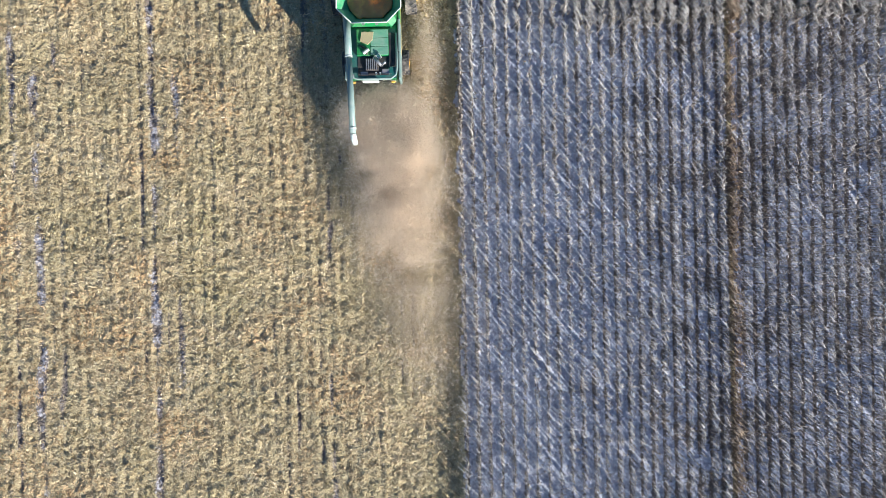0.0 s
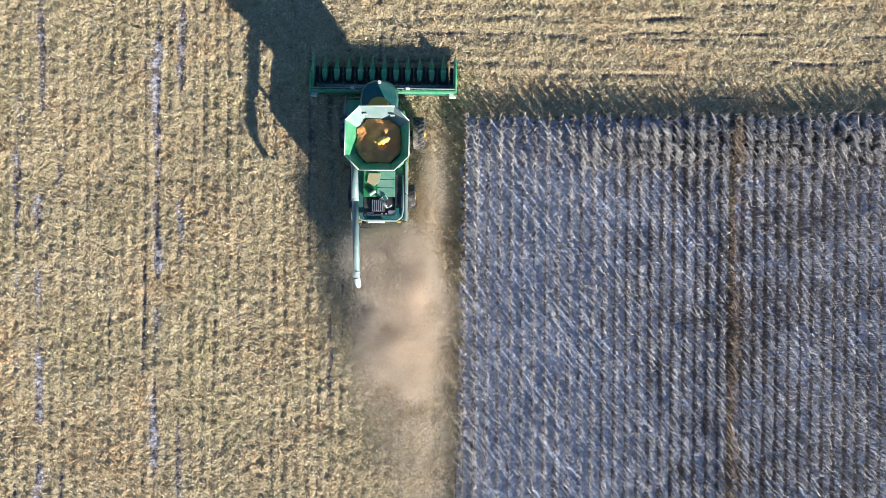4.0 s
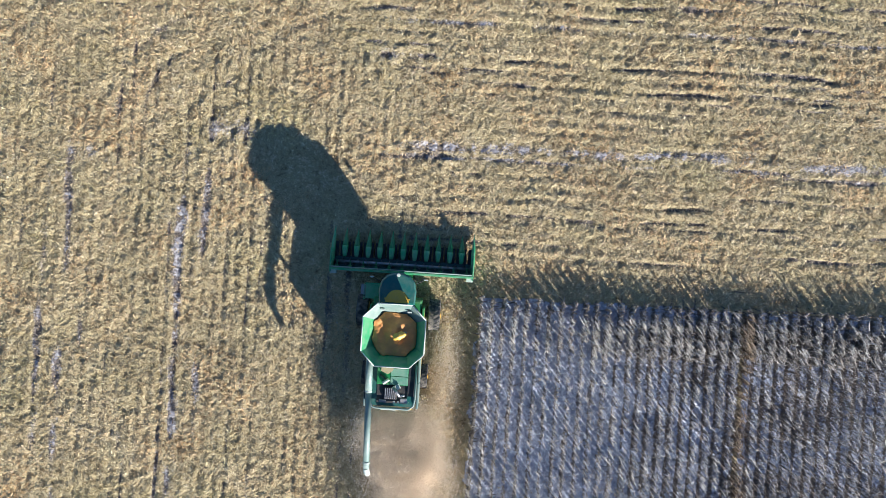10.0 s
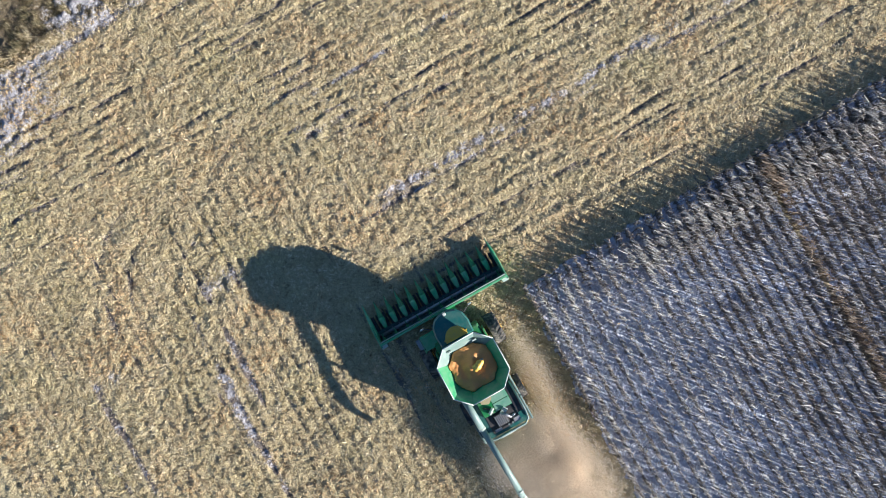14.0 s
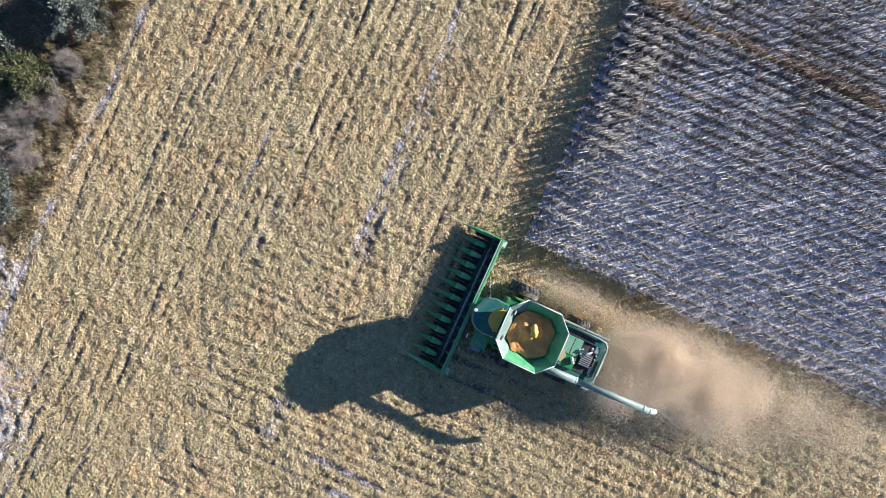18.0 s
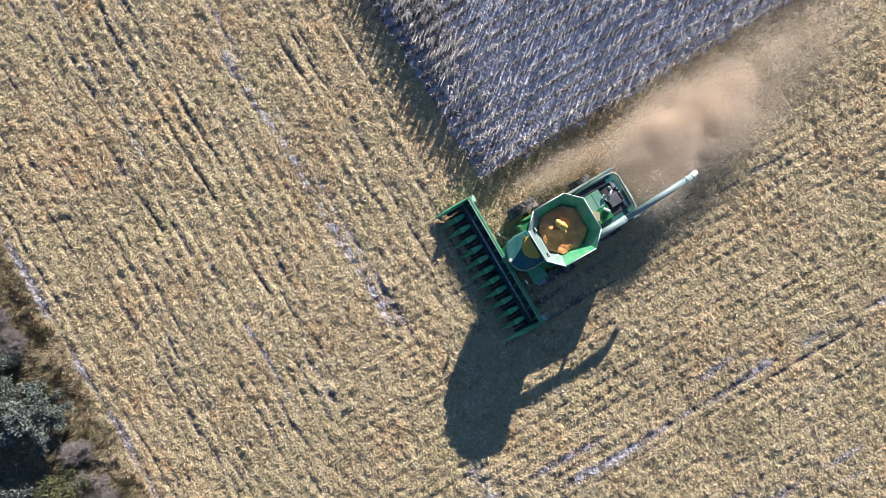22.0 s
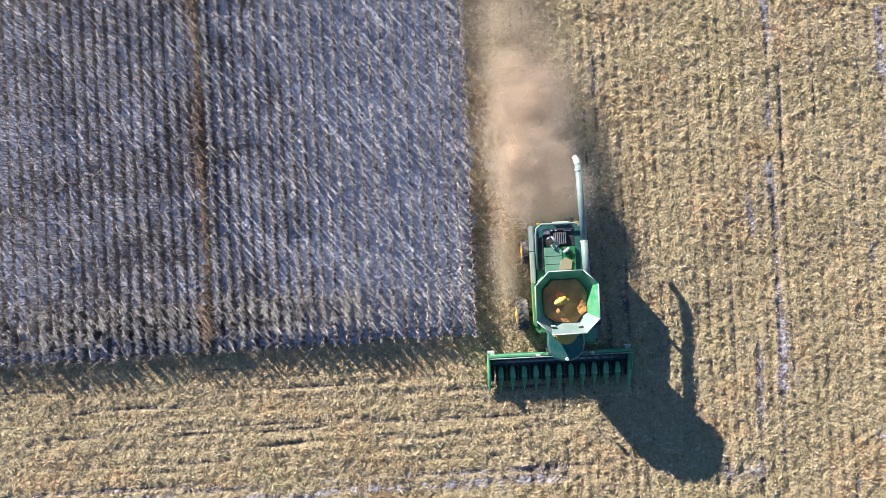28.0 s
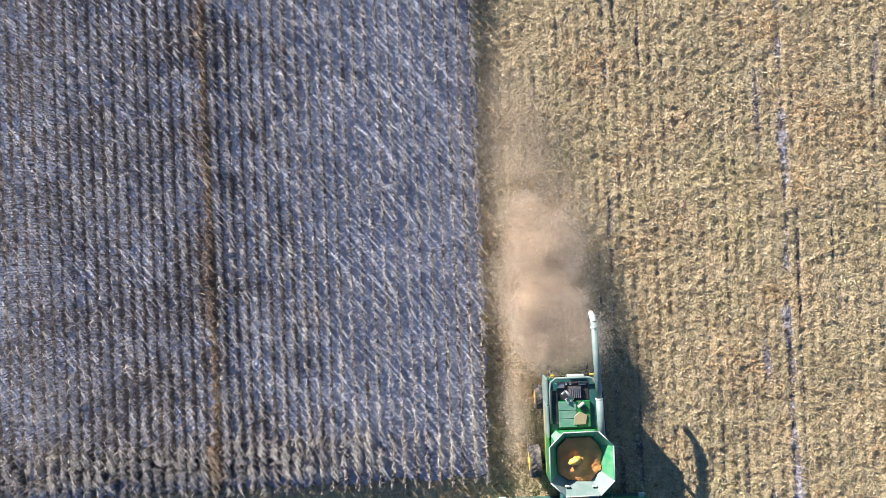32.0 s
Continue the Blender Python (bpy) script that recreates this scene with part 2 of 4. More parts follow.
def stuff(name, verts, quads, tone, mat, label, category, kind="stuff"):
    """One mesh of very many small four-cornered pieces, from arrays."""
    me = bpy.data.meshes.new(name)
    verts, quads = np.asarray(verts, np.float32).reshape(-1, 3), np.asarray(quads, np.int32).reshape(-1, 4)
    me.vertices.add(len(verts))
    me.vertices.foreach_set("co", verts.ravel())
    me.loops.add(quads.size)
    me.loops.foreach_set("vertex_index", quads.ravel())
    me.polygons.add(len(quads))
    me.polygons.foreach_set("loop_start", np.arange(0, quads.size, 4, dtype=np.int32))
    me.polygons.foreach_set("loop_total", np.full(len(quads), 4, np.int32))
    a = me.attributes.new("tone", "FLOAT", "POINT")
    a.data.foreach_set("value", np.asarray(tone, np.float32).ravel())
    me.update(calc_edges=True)
    me.materials.append(mat)
    ob = new(name, me)
    return tagged(ob, label, category, kind=kind) if label else ob


def strips(base, direction, up, length, width, bend, segs=2, taper=0.25):
    """Curved leaf strips: arrays of n base points, unit directions, unit ups, lengths, widths and downward bends."""
    n = len(base)
    side = np.cross(direction, up)
    side /= np.linalg.norm(side, axis=1, keepdims=True) + 1e-9
    out = np.empty((n, segs + 1, 2, 3), np.float32)
    for k in range(segs + 1):
        s = k / segs
        mid = base + direction * (length * s)[:, None] + up * (-bend * length * s * s)[:, None]
        half = (width * 0.5 * (1 - (1 - taper) * s))[:, None] * side
        out[:, k, 0], out[:, k, 1] = mid - half, mid + half
    idx = (np.arange(n) * (segs + 1) * 2)[:, None, None]
    k = np.arange(segs)[None, :, None] * 2
    q = idx + k + np.array([0, 1, 3, 2])[None, None, :]
    return out.reshape(-1, 3), q.reshape(-1, 4)


def sticks(a, b, r0, r1):
    """Three-sided tapered sticks from points a to points b."""
    n = len(a)
    d = b - a
    d = d / (np.linalg.norm(d, axis=1, keepdims=True) + 1e-9)
    ref = np.where(np.abs(d[:, 2:3]) > 0.9, np.array([[1.0, 0, 0]]), np.array([[0, 0, 1.0]]))
    u = np.cross(d, ref)
    u /= np.linalg.norm(u, axis=1, keepdims=True) + 1e-9
    w = np.cross(d, u)
    out = np.empty((n, 2, 3, 3), np.float32)
    for k in range(3):
        ca, sa = math.cos(k * 2.0944), math.sin(k * 2.0944)
        out[:, 0, k] = a + (u * ca + w * sa) * r0[:, None]
        out[:, 1, k] = b + (u * ca + w * sa) * r1[:, None]
    idx = (np.arange(n) * 6)[:, None, None]
    q = idx + np.array([[0, 1, 4, 3], [1, 2, 5, 4], [2, 0, 3, 5]])[None]
    return out.reshape(-1, 3), q.reshape(-1, 4)


def merged(pieces):
    vs, qs, ts, at = [], [], [], 0
    for v, q, t in pieces:
        vs.append(v)
        qs.append(q + at)
        ts.append(t)
        at += len(v)
    return np.concatenate(vs), np.concatenate(qs), np.concatenate(ts)


def smooth_noise(x, y, cell, seed):
    """Value noise on a lattice, smoothly blended, in 0 to 1."""
    g = np.random.RandomState(seed).rand(257, 257)
    u, v = np.asarray(x) / cell + 1000.3, np.asarray(y) / cell + 1000.7
    i, j = np.floor(u).astype(int), np.floor(v).astype(int)
    fu, fv = u - i, v - j
    fu, fv = fu * fu * (3 - 2 * fu), fv * fv * (3 - 2 * fv)
    i0, j0, i1, j1 = i % 257, j % 257, (i + 1) % 257, (j + 1) % 257
    return (g[i0, j0] * (1 - fu) + g[i1, j0] * fu) * (1 - fv) + (g[i0, j1] * (1 - fu) + g[i1, j1] * fu) * fv


ROW = 0.762
TILT_EDGE = 0.018  # the crop's north edge runs slightly north of east


def north_edge(x):
    return TILT_EDGE * np.asarray(x)


def in_crop(x, y):
    return (x > -0.15) & (y < north_edge(x) + 0.1)


def headland(x, y):
    """1 where the rows run east and west, 0 where they run north and south."""
    x = x + 5.0 * (smooth_noise(x, y, 2.6, 8) - 0.5)
    a = 1 / (1 + np.exp(-(y - 1.0) * 3)) * 1 / (1 + np.exp(-(x + 3.5) * 1.1))
    b = 1 / (1 + np.exp(-(y - 15.5 - 1.5 * np.sin(x * 0.4)) * 1.2))
    return np.clip(np.maximum(a, b), 0, 1)


# wheel ruts: place, half width, depth, share of bare pale soil
RUTS_NS = [(-8.4, 0.26, 0.02, 0.45), (-9.6, 0.12, 0.07, 0.1), (-10.6, 0.12, 0.05, 0.1), (-13.3, 0.12, 0.07, 0.1), (-14.1, 0.12, 0.06, 0.1), (-18.2, 0.28, 0.008, 0.6), (-19.75, 0.3, 0.008, 0.85), (-20.6, 0.13, 0.07, 0.1), (-23.2, 0.12, 0.07, 0.15), (-26.0, 0.2, 0.01, 0.4), (-27.4, 0.28, 0.008, 0.8), (-28.8, 0.26, 0.008, 0.7)]
RUTS_EW = [(3.6, 0.13, 0.07, 0.1), (5.3, 0.14, 0.09, 0.1), (6.2, 0.14, 0.09, 0.1), (9.0, 0.16, 0.05, 0.55), (9.75, 0.45, 0.02, 0.75), (13.9, 0.14, 0.09, 0.1), (14.6, 0.13, 0.07, 0.1), (15.5, 0.14, 0.09, 0.1), (17.9, 0.2, 0.03, 0.55), (18.7, 0.13, 0.07, 0.1), (19.6, 0.13, 0.08, 0.1), (20.3, 0.13, 0.06, 0.1), (22.8, 0.13, 0.07, 0.1), (23.4, 0.14, 0.09, 0.1), (24.2, 0.14, 0.09, 0.1), (25.0, 0.12, 0.06, 0.1), (27.5, 0.13, 0.08, 0.15)]
ARCS = [(-17.7, 10.7, 4.9, 78, 188), (-17.7, 10.7, 7.0, 100, 195), (-17.3, 10.2, 2.5, 60, 215), (-7.2, 7.0, 11.6, 80, 150)]  # turning tracks: centre, radius, from and to degrees


def field(x, y):
    """Height and covers of the ground: height, litter, pale soil, wild verge."""
    x, y = np.asarray(x, float), np.asarray(y, float)
    shift = 0.5 * (smooth_noise(x, y, 0.5, 7) - 0.5)
    crop = in_crop(x - 0.35 + shift, y + 0.3 + shift)
    head = headland(x, y)
    n1, n2, n3 = smooth_noise(x, y, 0.36, 3), smooth_noise(x, y, 1.7, 4), smooth_noise(x, y, 6.0, 5)
    wig = (smooth_noise(x, y, 5.0, 9) - 0.5) * 0.4 + (smooth_noise(x, y, 1.1, 10) - 0.5) * 0.16
    verge = 1 / (1 + np.exp(-(y - 29.3 - 0.8 * (n2 - 0.5)) * 3))
    clod = np.where(crop, 0.05, 0.13)
    ridge = np.where(head > 0.5, np.cos(2 * np.pi * y / ROW), np.cos(2 * np.pi * (x - 0.381) / ROW))
    swell = np.where(head > 0.5, smooth_noise(x * 0.08, np.floor(y / ROW + 0.5), 1.0, 14), smooth_noise(np.floor((x - 0.381) / ROW + 0.5), y * 0.08, 1.0, 15))
    h = (0.04 - 0.006 * head) * (swell - 0.05) * ridge * np.clip(np.abs(head - 0.5) * 4 - 0.7, 0, 1) * (1 - verge) + 0.075 * (n1 - 0.5) + clod * (smooth_noise(x, y, 0.27, 6) - 0.5) + 0.09 * (n2 - 0.5) + 0.12 * (n3 - 0.5)
    phase, lane = np.where(head > 0.5, y - 0.012 * x, x + 0.3) + 0.25 * wig, np.where(head > 0.5, x, y)
    line = np.floor(phase / ROW)
    gap = np.exp(-(((phase / ROW - line - 0.5) / 0.17) ** 2)) * np.clip(3.2 * smooth_noise(line * 7.3, lane * 0.12, 1.0, 16) - 1.45, 0, 1) * np.clip(3.0 * smooth_noise(phase * 2, lane, 0.9, 18) - 0.75, 0, 1) * (1 - verge)
    h = h - 0.06 * gap
    pale = 0.02 + 0.22 * np.clip(n3 - 0.55, 0, 1) + 0.12 * (n2 - 0.5)
    litter = 0.95 - 0.25 * np.clip(n2 - 0.6, 0, 1) - 0.6 * gap
    pale = pale + 0.2 * gap * np.clip(n3 - 0.45, 0, 1) * 2
    for c, w, d, p in RUTS_NS:
        k = np.exp(-(((x + wig - c) / (1.35 * w)) ** 2)) * (1 - head) * ~crop / (1 + np.exp((y - 8.5) * 0.9))
        k = k * np.clip(-0.75 + 0.7 * p + 1.7 * smooth_noise(x * 2, y, 2.5, int(-c * 7)), 0, 1) * np.clip(2.4 * smooth_noise(x * 2, y, 0.9, int(-c * 5)) - 0.2 + 0.7 * p, 0, 1)
        h, pale, litter = h - 0.8 * d * k, pale + 0.72 * p * k * np.clip(3.2 * (n1 - 0.25), 0, 1.2), litter - (0.45 + 0.45 * p) * k
    for c, w, d, p in RUTS_EW:
        k = np.exp(-(((y + wig - c - 0.012 * x) / w) ** 2)) * np.where(x > -4, 1, np.clip(1 + (x + 4) / 5, 0, 1) if c < 20 else 1) * (y > 1.5) * (1 - verge)
        k = k * np.clip(-0.2 + 0.6 * p + 1.5 * smooth_noise(x, y * 2, 2.5, int(c * 11)), 0, 1) * np.clip(2.4 * smooth_noise(x, y * 2, 0.8, int(c * 5)) - 0.25 + 0.8 * p, 0, 1)
        h, pale, litter = h - 1.25 * d * k, pale + 0.85 * p * k * np.clip(2.8 * (n1 - 0.2), 0, 1.2), litter - (0.8 - 0.3 * p) * k
    for cx, cy, r, a0, a1 in ARCS:
        rr, an = np.hypot(x - cx, y - cy), np.degrees(np.arctan2(y - cy, x - cx)) % 360
        k = np.exp(-(((rr - r + wig) / 0.22) ** 2)) * (an > a0) * (an < a1) * np.clip(1.6 * n2, 0, 1)
        h, pale, litter = h - 0.06 * k, pale + 0.08 * k, litter - 0.45 * k
    # churned bare patches
    for cx, cy, rx, ry, p in ((-16.2, 9.9, 1.4, 0.9, 0.5), (-17.9, 9.6, 0.8, 1.5, 0.35), (-26.2, 7.8, 2.0, 0.7, 0.3), (-9.3, -1.6, 0.55, 2.0, 0.3), (-4.5, 8.9, 2.6, 1.1, 0.08), (-6.0, 15.5, 2.0, 0.9, 0.25), (-24.5, 26.8, 4.5, 2.6, 0.9), (-16.5, 30.6, 2.6, 1.5, 0.9)):
        k = np.exp(-(((x - cx) / rx) ** 2) - ((y - cy) / ry) ** 2)
        h, pale, litter = h + 0.22 * k * (n1 - 0.55), pale + p * k * np.clip(0.1 + 1.5 * n1, 0, 1), litter - 0.35 * k
    # pale frosty strip between the field and the verge
    strip = np.exp(-(((y - 28.65 - 0.5 * (n3 - 0.5)) / (0.28 + 0.25 * n2)) ** 2)) * np.clip(0.35 + n2, 0, 1)
    h, pale, litter = h - 0.03 * strip, pale + 0.62 * strip * np.clip(2.2 * n1 - 0.2, 0, 1), litter - 0.6 * strip
    # standing crop floor: bare pale dry soil, scattered leaves, blue shade in its colour
    # palest in a band round x = 5.2, less so to the east
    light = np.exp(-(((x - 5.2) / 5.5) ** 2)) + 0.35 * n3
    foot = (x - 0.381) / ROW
    foot = np.exp(-(((foot - np.floor(foot + 0.5)) / 0.15) ** 2))  # shadow line of each row, painted as darker soil
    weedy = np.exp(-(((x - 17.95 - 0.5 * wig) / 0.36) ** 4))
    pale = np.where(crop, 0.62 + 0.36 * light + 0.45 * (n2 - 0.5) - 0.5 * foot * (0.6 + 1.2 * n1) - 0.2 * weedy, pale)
    litter = np.where(crop, 0.25 + 0.3 * (n2 - 0.5) + 0.25 * weedy, litter)
    return h, litter, pale, verge


# ---- the ground, one sheet to the horizon ----
def ground_sheet():
    xs = np.concatenate([[-2200, -700, -250, -120, -70, -48, -40], np.arange(-36, 36.01, 0.13), [40, 48, 70, 120, 250, 700, 2200]])
    ys = np.concatenate([[-2200, -700, -250, -120, -70, -50, -42], np.arange(-37, 40.01, 0.13), [44, 52, 70, 120, 250, 700, 2200]])
    gx, gy = np.meshgrid(xs, ys)
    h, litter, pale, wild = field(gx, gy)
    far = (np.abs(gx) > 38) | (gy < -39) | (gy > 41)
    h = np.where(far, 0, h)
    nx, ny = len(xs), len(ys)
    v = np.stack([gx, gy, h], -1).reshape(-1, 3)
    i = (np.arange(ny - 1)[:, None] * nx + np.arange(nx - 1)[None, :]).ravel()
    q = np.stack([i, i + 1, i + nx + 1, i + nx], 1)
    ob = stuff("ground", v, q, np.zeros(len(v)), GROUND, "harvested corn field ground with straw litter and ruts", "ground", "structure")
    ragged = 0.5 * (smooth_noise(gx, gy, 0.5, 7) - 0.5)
    # where the ground takes the blue shade colour
    sky_shade = in_crop(gx - 0.35 + ragged, gy + 0.3 + ragged) * 1.0
    for name, a in (("litter", litter), ("pale", pale), ("wild", wild), ("sky_shade", sky_shade)):
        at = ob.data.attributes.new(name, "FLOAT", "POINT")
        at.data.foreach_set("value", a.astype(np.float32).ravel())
    ob.data.polygons.foreach_set("use_smooth", np.ones(len(q), bool))
    return ob


ground_sheet()


# ---- the combine harvester; y runs forward, 0 at the back of the corn header ----
def ring(cx, y, cz, w, h, n=12, power=1.0):
    """A rounded upright section across y: n points."""
    out = []
    for k in range(n):
        a = 2 * math.pi * k / n
        c, s = math.cos(a), math.sin(a)
        out.append((cx + w * math.copysign(abs(c) ** power, c), y, cz + h * math.copysign(abs(s) ** power, s)))
    return out


def bmesh_plate(x0, x1, y0, y1, z0, z1):
    return bx(bmesh.new(), x0, x1, y0, y1, z0, z1, 0.008)


def corn_header(machine):
    bm = bmesh.new()
    bx(bm, -4.58, 4.58, -0.1, 0.05, 0.95, 1.46, 0.03)
    head = part("corn_header", bm, LIGHTGREEN, machine, "green twelve-row corn header with pointed snouts")
    bm = bmesh.new()
    bx(bm, -4.56, 4.56, -0.02, 0.06, 0.25, 0.95)
    bx(bm, -4.56, 4.56, 0.06, 0.8, 0.24, 0.30)
    part("trough", bm, TEAL, head)
    bm = bmesh.new()
    tube(bm, (-4.5, 0.45, 0.58), (4.5, 0.45, 0.58), 0.11, n=12)
    part("cross_auger_shaft", bm, STEEL, head, smooth=True)
    for side in (-1, 1):
        bm = bmesh.new()
        pts = []
        for k in range(0, 97):
            a = k * 0.52
            x = side * (0.35 + k * 0.0427)
            c, s = math.cos(a), side * math.sin(a)
            pts.append(((x, 0.45 + 0.1 * c, 0.58 + 0.1 * s), (x, 0.45 + 0.24 * c, 0.58 + 0.24 * s)))
        va = [(bm.verts.new(p), bm.verts.new(q)) for p, q in pts]
        for (a, b), (c, d) in zip(va, va[1:]):
            bm.faces.new((a, b, d, c))
        bmesh.ops.solidify(bm, geom=bm.faces[:], thickness=0.012)
        part("auger_flight", bm, STEEL, head)
    # lighter top rail and its braces
    bm = bmesh.new()
    tube(bm, (-4.55, 0.12, 1.48), (4.55, 0.12, 1.48), 0.035, n=8)
    part("top_rail", bm, PALEGREEN, head, smooth=True)
    for k in range(11):
        x = -4.2 + k * 0.84
        bm = bmesh.new()
        bx(bm, x - 0.03, x + 0.03, 0.1, 0.55, 0.98, 1.04, 0.01, None)
        bx(bm, x - 0.09, x + 0.09, 0.1, 0.24, 0.7, 1.12, 0.02)
        part("brace", bm, GREEN, head)
    # row units between the snouts
    for k in range(12):
        x = -4.191 + k * ROW
        bm = bmesh.new()
        bx(bm, x - 0.34, x - 0.06, 0.75, 1.75, 0.34, 0.40, 0.01)
        bx(bm, x + 0.06, x + 0.34, 0.75, 1.75, 0.34, 0.40, 0.01)
        for side in (-1, 1):
            tube(bm, (x + side * 0.10, 0.8, 0.44), (x + side * 0.08, 1.8, 0.30), 0.03, 0.02, 8)
        for j in range(6):
            bx(bm, x - 0.16, x - 0.06, 0.85 + j * 0.15, 0.88 + j * 0.15, 0.41, 0.47)
            bx(bm, x + 0.06, x + 0.16, 0.92 + j * 0.15, 0.95 + j * 0.15, 0.41, 0.47)
        part("row_unit", bm, BLACK, head)
    snout = hood = None
    for k in range(13):
        x = -4.572 + k * ROW
        end = k in (0, 12)
        if snout is None or end or k == 1:
            bm = bmesh.new()
            w = 0.13 if end else 0.19
            ys = [(1.42, w, 0.24, 0.50), (1.62, w * 0.98, 0.23, 0.46), (1.95, w * 0.72, 0.17, 0.36), (2.3, w * 0.38, 0.10, 0.25), (2.62, w * 0.1, 0.03, 0.15)]
            if end:
                ys = [(0.1, 0.10, 0.34, 0.72), (0.8, 0.12, 0.34, 0.68), (1.6, 0.13, 0.27, 0.52), (2.2, 0.08, 0.15, 0.33), (2.78, 0.015, 0.03, 0.16)]
            loft(bm, [ring(0, y, z, a, b, 12, 0.8) for y, a, b, z in ys])
            snout_ob = part("end_divider" if end else "snout", bm, LIGHTGREEN if end else GREEN, head, smooth=True)
            snout_ob.location = (x, 0, 0)
            if not end:
                snout = snout_ob
        else:
            o = snout.copy()
            scene.collection.objects.link(o)
            o.location = (x, 0, 0)
        if not end:
            if hood is None:
                bm = bmesh.new()
                loft(bm, [ring(0, y, z, a, b, 12, 0.7) for y, a, b, z in ((0.78, 0.10, 0.10, 0.66), (0.95, 0.15, 0.17, 0.64), (1.3, 0.19, 0.24, 0.58), (1.5, 0.2, 0.25, 0.55))])
                hood = part("hood", bm, LIGHTGREEN, head, smooth=True)
                hood.location = (x, 0, 0)
            else:
                o = hood.copy()
                scene.collection.objects.link(o)
                o.location = (x, 0, 0)
    for side in (-1, 1):
        bm = bmesh.new()
        bx(bm, side * 4.6 - 0.04, side * 4.6 + 0.04, -0.25, 1.3, 0.3, 1.3, 0.03)
        part("end_panel", bm, LIGHTGREEN, head)
    for x in (-4.41, 4.41):
        bm = bmesh.new()
        bx(bm, x - 0.21, x + 0.21, -0.34, -0.1, 0.9, 1.16, 0.02)
        part("marker_bracket", bm, WHITEGREY, head)
    return head


def wheel(machine, name, x, y, radius, width, rim_colour):
    """Axle runs along x."""
    bm = bmesh.new()
    prof = [(-0.5, 0.58), (-0.52, 0.75), (-0.47, 0.93), (-0.3, 0.965), (0.3, 0.965), (0.47, 0.93), (0.52, 0.75), (0.5, 0.58)]
    n = 36
    rings = [[(u * width, math.cos(2 * math.pi * k / n) * r * radius, math.sin(2 * math.pi * k / n) * r * radius) for u, r in prof] for k in range(n)]
    vs = [[bm.verts.new(p) for p in rg] for rg in rings]
    for a in range(n):
        for b in range(len(prof) - 1):
            bm.faces.new((vs[a][b], vs[a][b + 1], vs[(a + 1) % n][b + 1], vs[(a + 1) % n][b]))
    lugs = 22
    for k in range(lugs):
        for side in (-1, 1):
            a = 2 * math.pi * (k + (0.5 if side > 0 else 0)) / lugs
            pts = []
            for u, lag in ((0.02, 0.0), (0.48, 0.20)):
                for da in (-0.045, 0.045):
                    for rr in (0.94, 1.0 if u < 0.3 else 0.985):
                        an = a - lag + da
                        pts.append((side * u * width, math.cos(an) * rr * radius, math.sin(an) * rr * radius))
            q = [bm.verts.new(p) for p in pts]
            for f in ((0, 1, 3, 2), (4, 6, 7, 5), (0, 4, 5, 1), (2, 3, 7, 6), (1, 5, 7, 3)):
                bm.faces.new([q[i] for i in f])
    hub = new(name)
    hub.parent = machine
    hub.location = (x, y, radius - 0.03)
    part("tyre", bm, RUBBER, hub)
    bm = bmesh.new()
    s = 1 if x > 0 else -1
    tube(bm, (-0.48 * width, 0, 0), (0.48 * width, 0, 0), 0.6 * radius, n=24)
    tube(bm, (0, 0, 0), (s * 0.58 * width, 0, 0), 0.2 * radius, n=16)
    for k in range(8):
        a = k * math.pi / 4
        tube(bm, (s * 0.45 * width, math.cos(a) * 0.3 * radius, math.sin(a) * 0.3 * radius), (s * 0.51 * width, math.cos(a) * 0.3 * radius, math.sin(a) * 0.3 * radius), 0.025, n=6)
    part("rim", bm, rim_colour, hub)
    return hub


def octagon(half, cut, z, cy=-3.65, dy=0.0):
    h, c = half, cut
    cy += 0.04 * h
    return [(-h + c, cy + h + dy, z), (h - c, cy + h + dy, z), (h, cy + h - c, z), (h, cy - h + c, z), (h - c, cy - h, z), (-h + c, cy - h, z), (-h, cy - h + c, z), (-h, cy + h - c, z)]


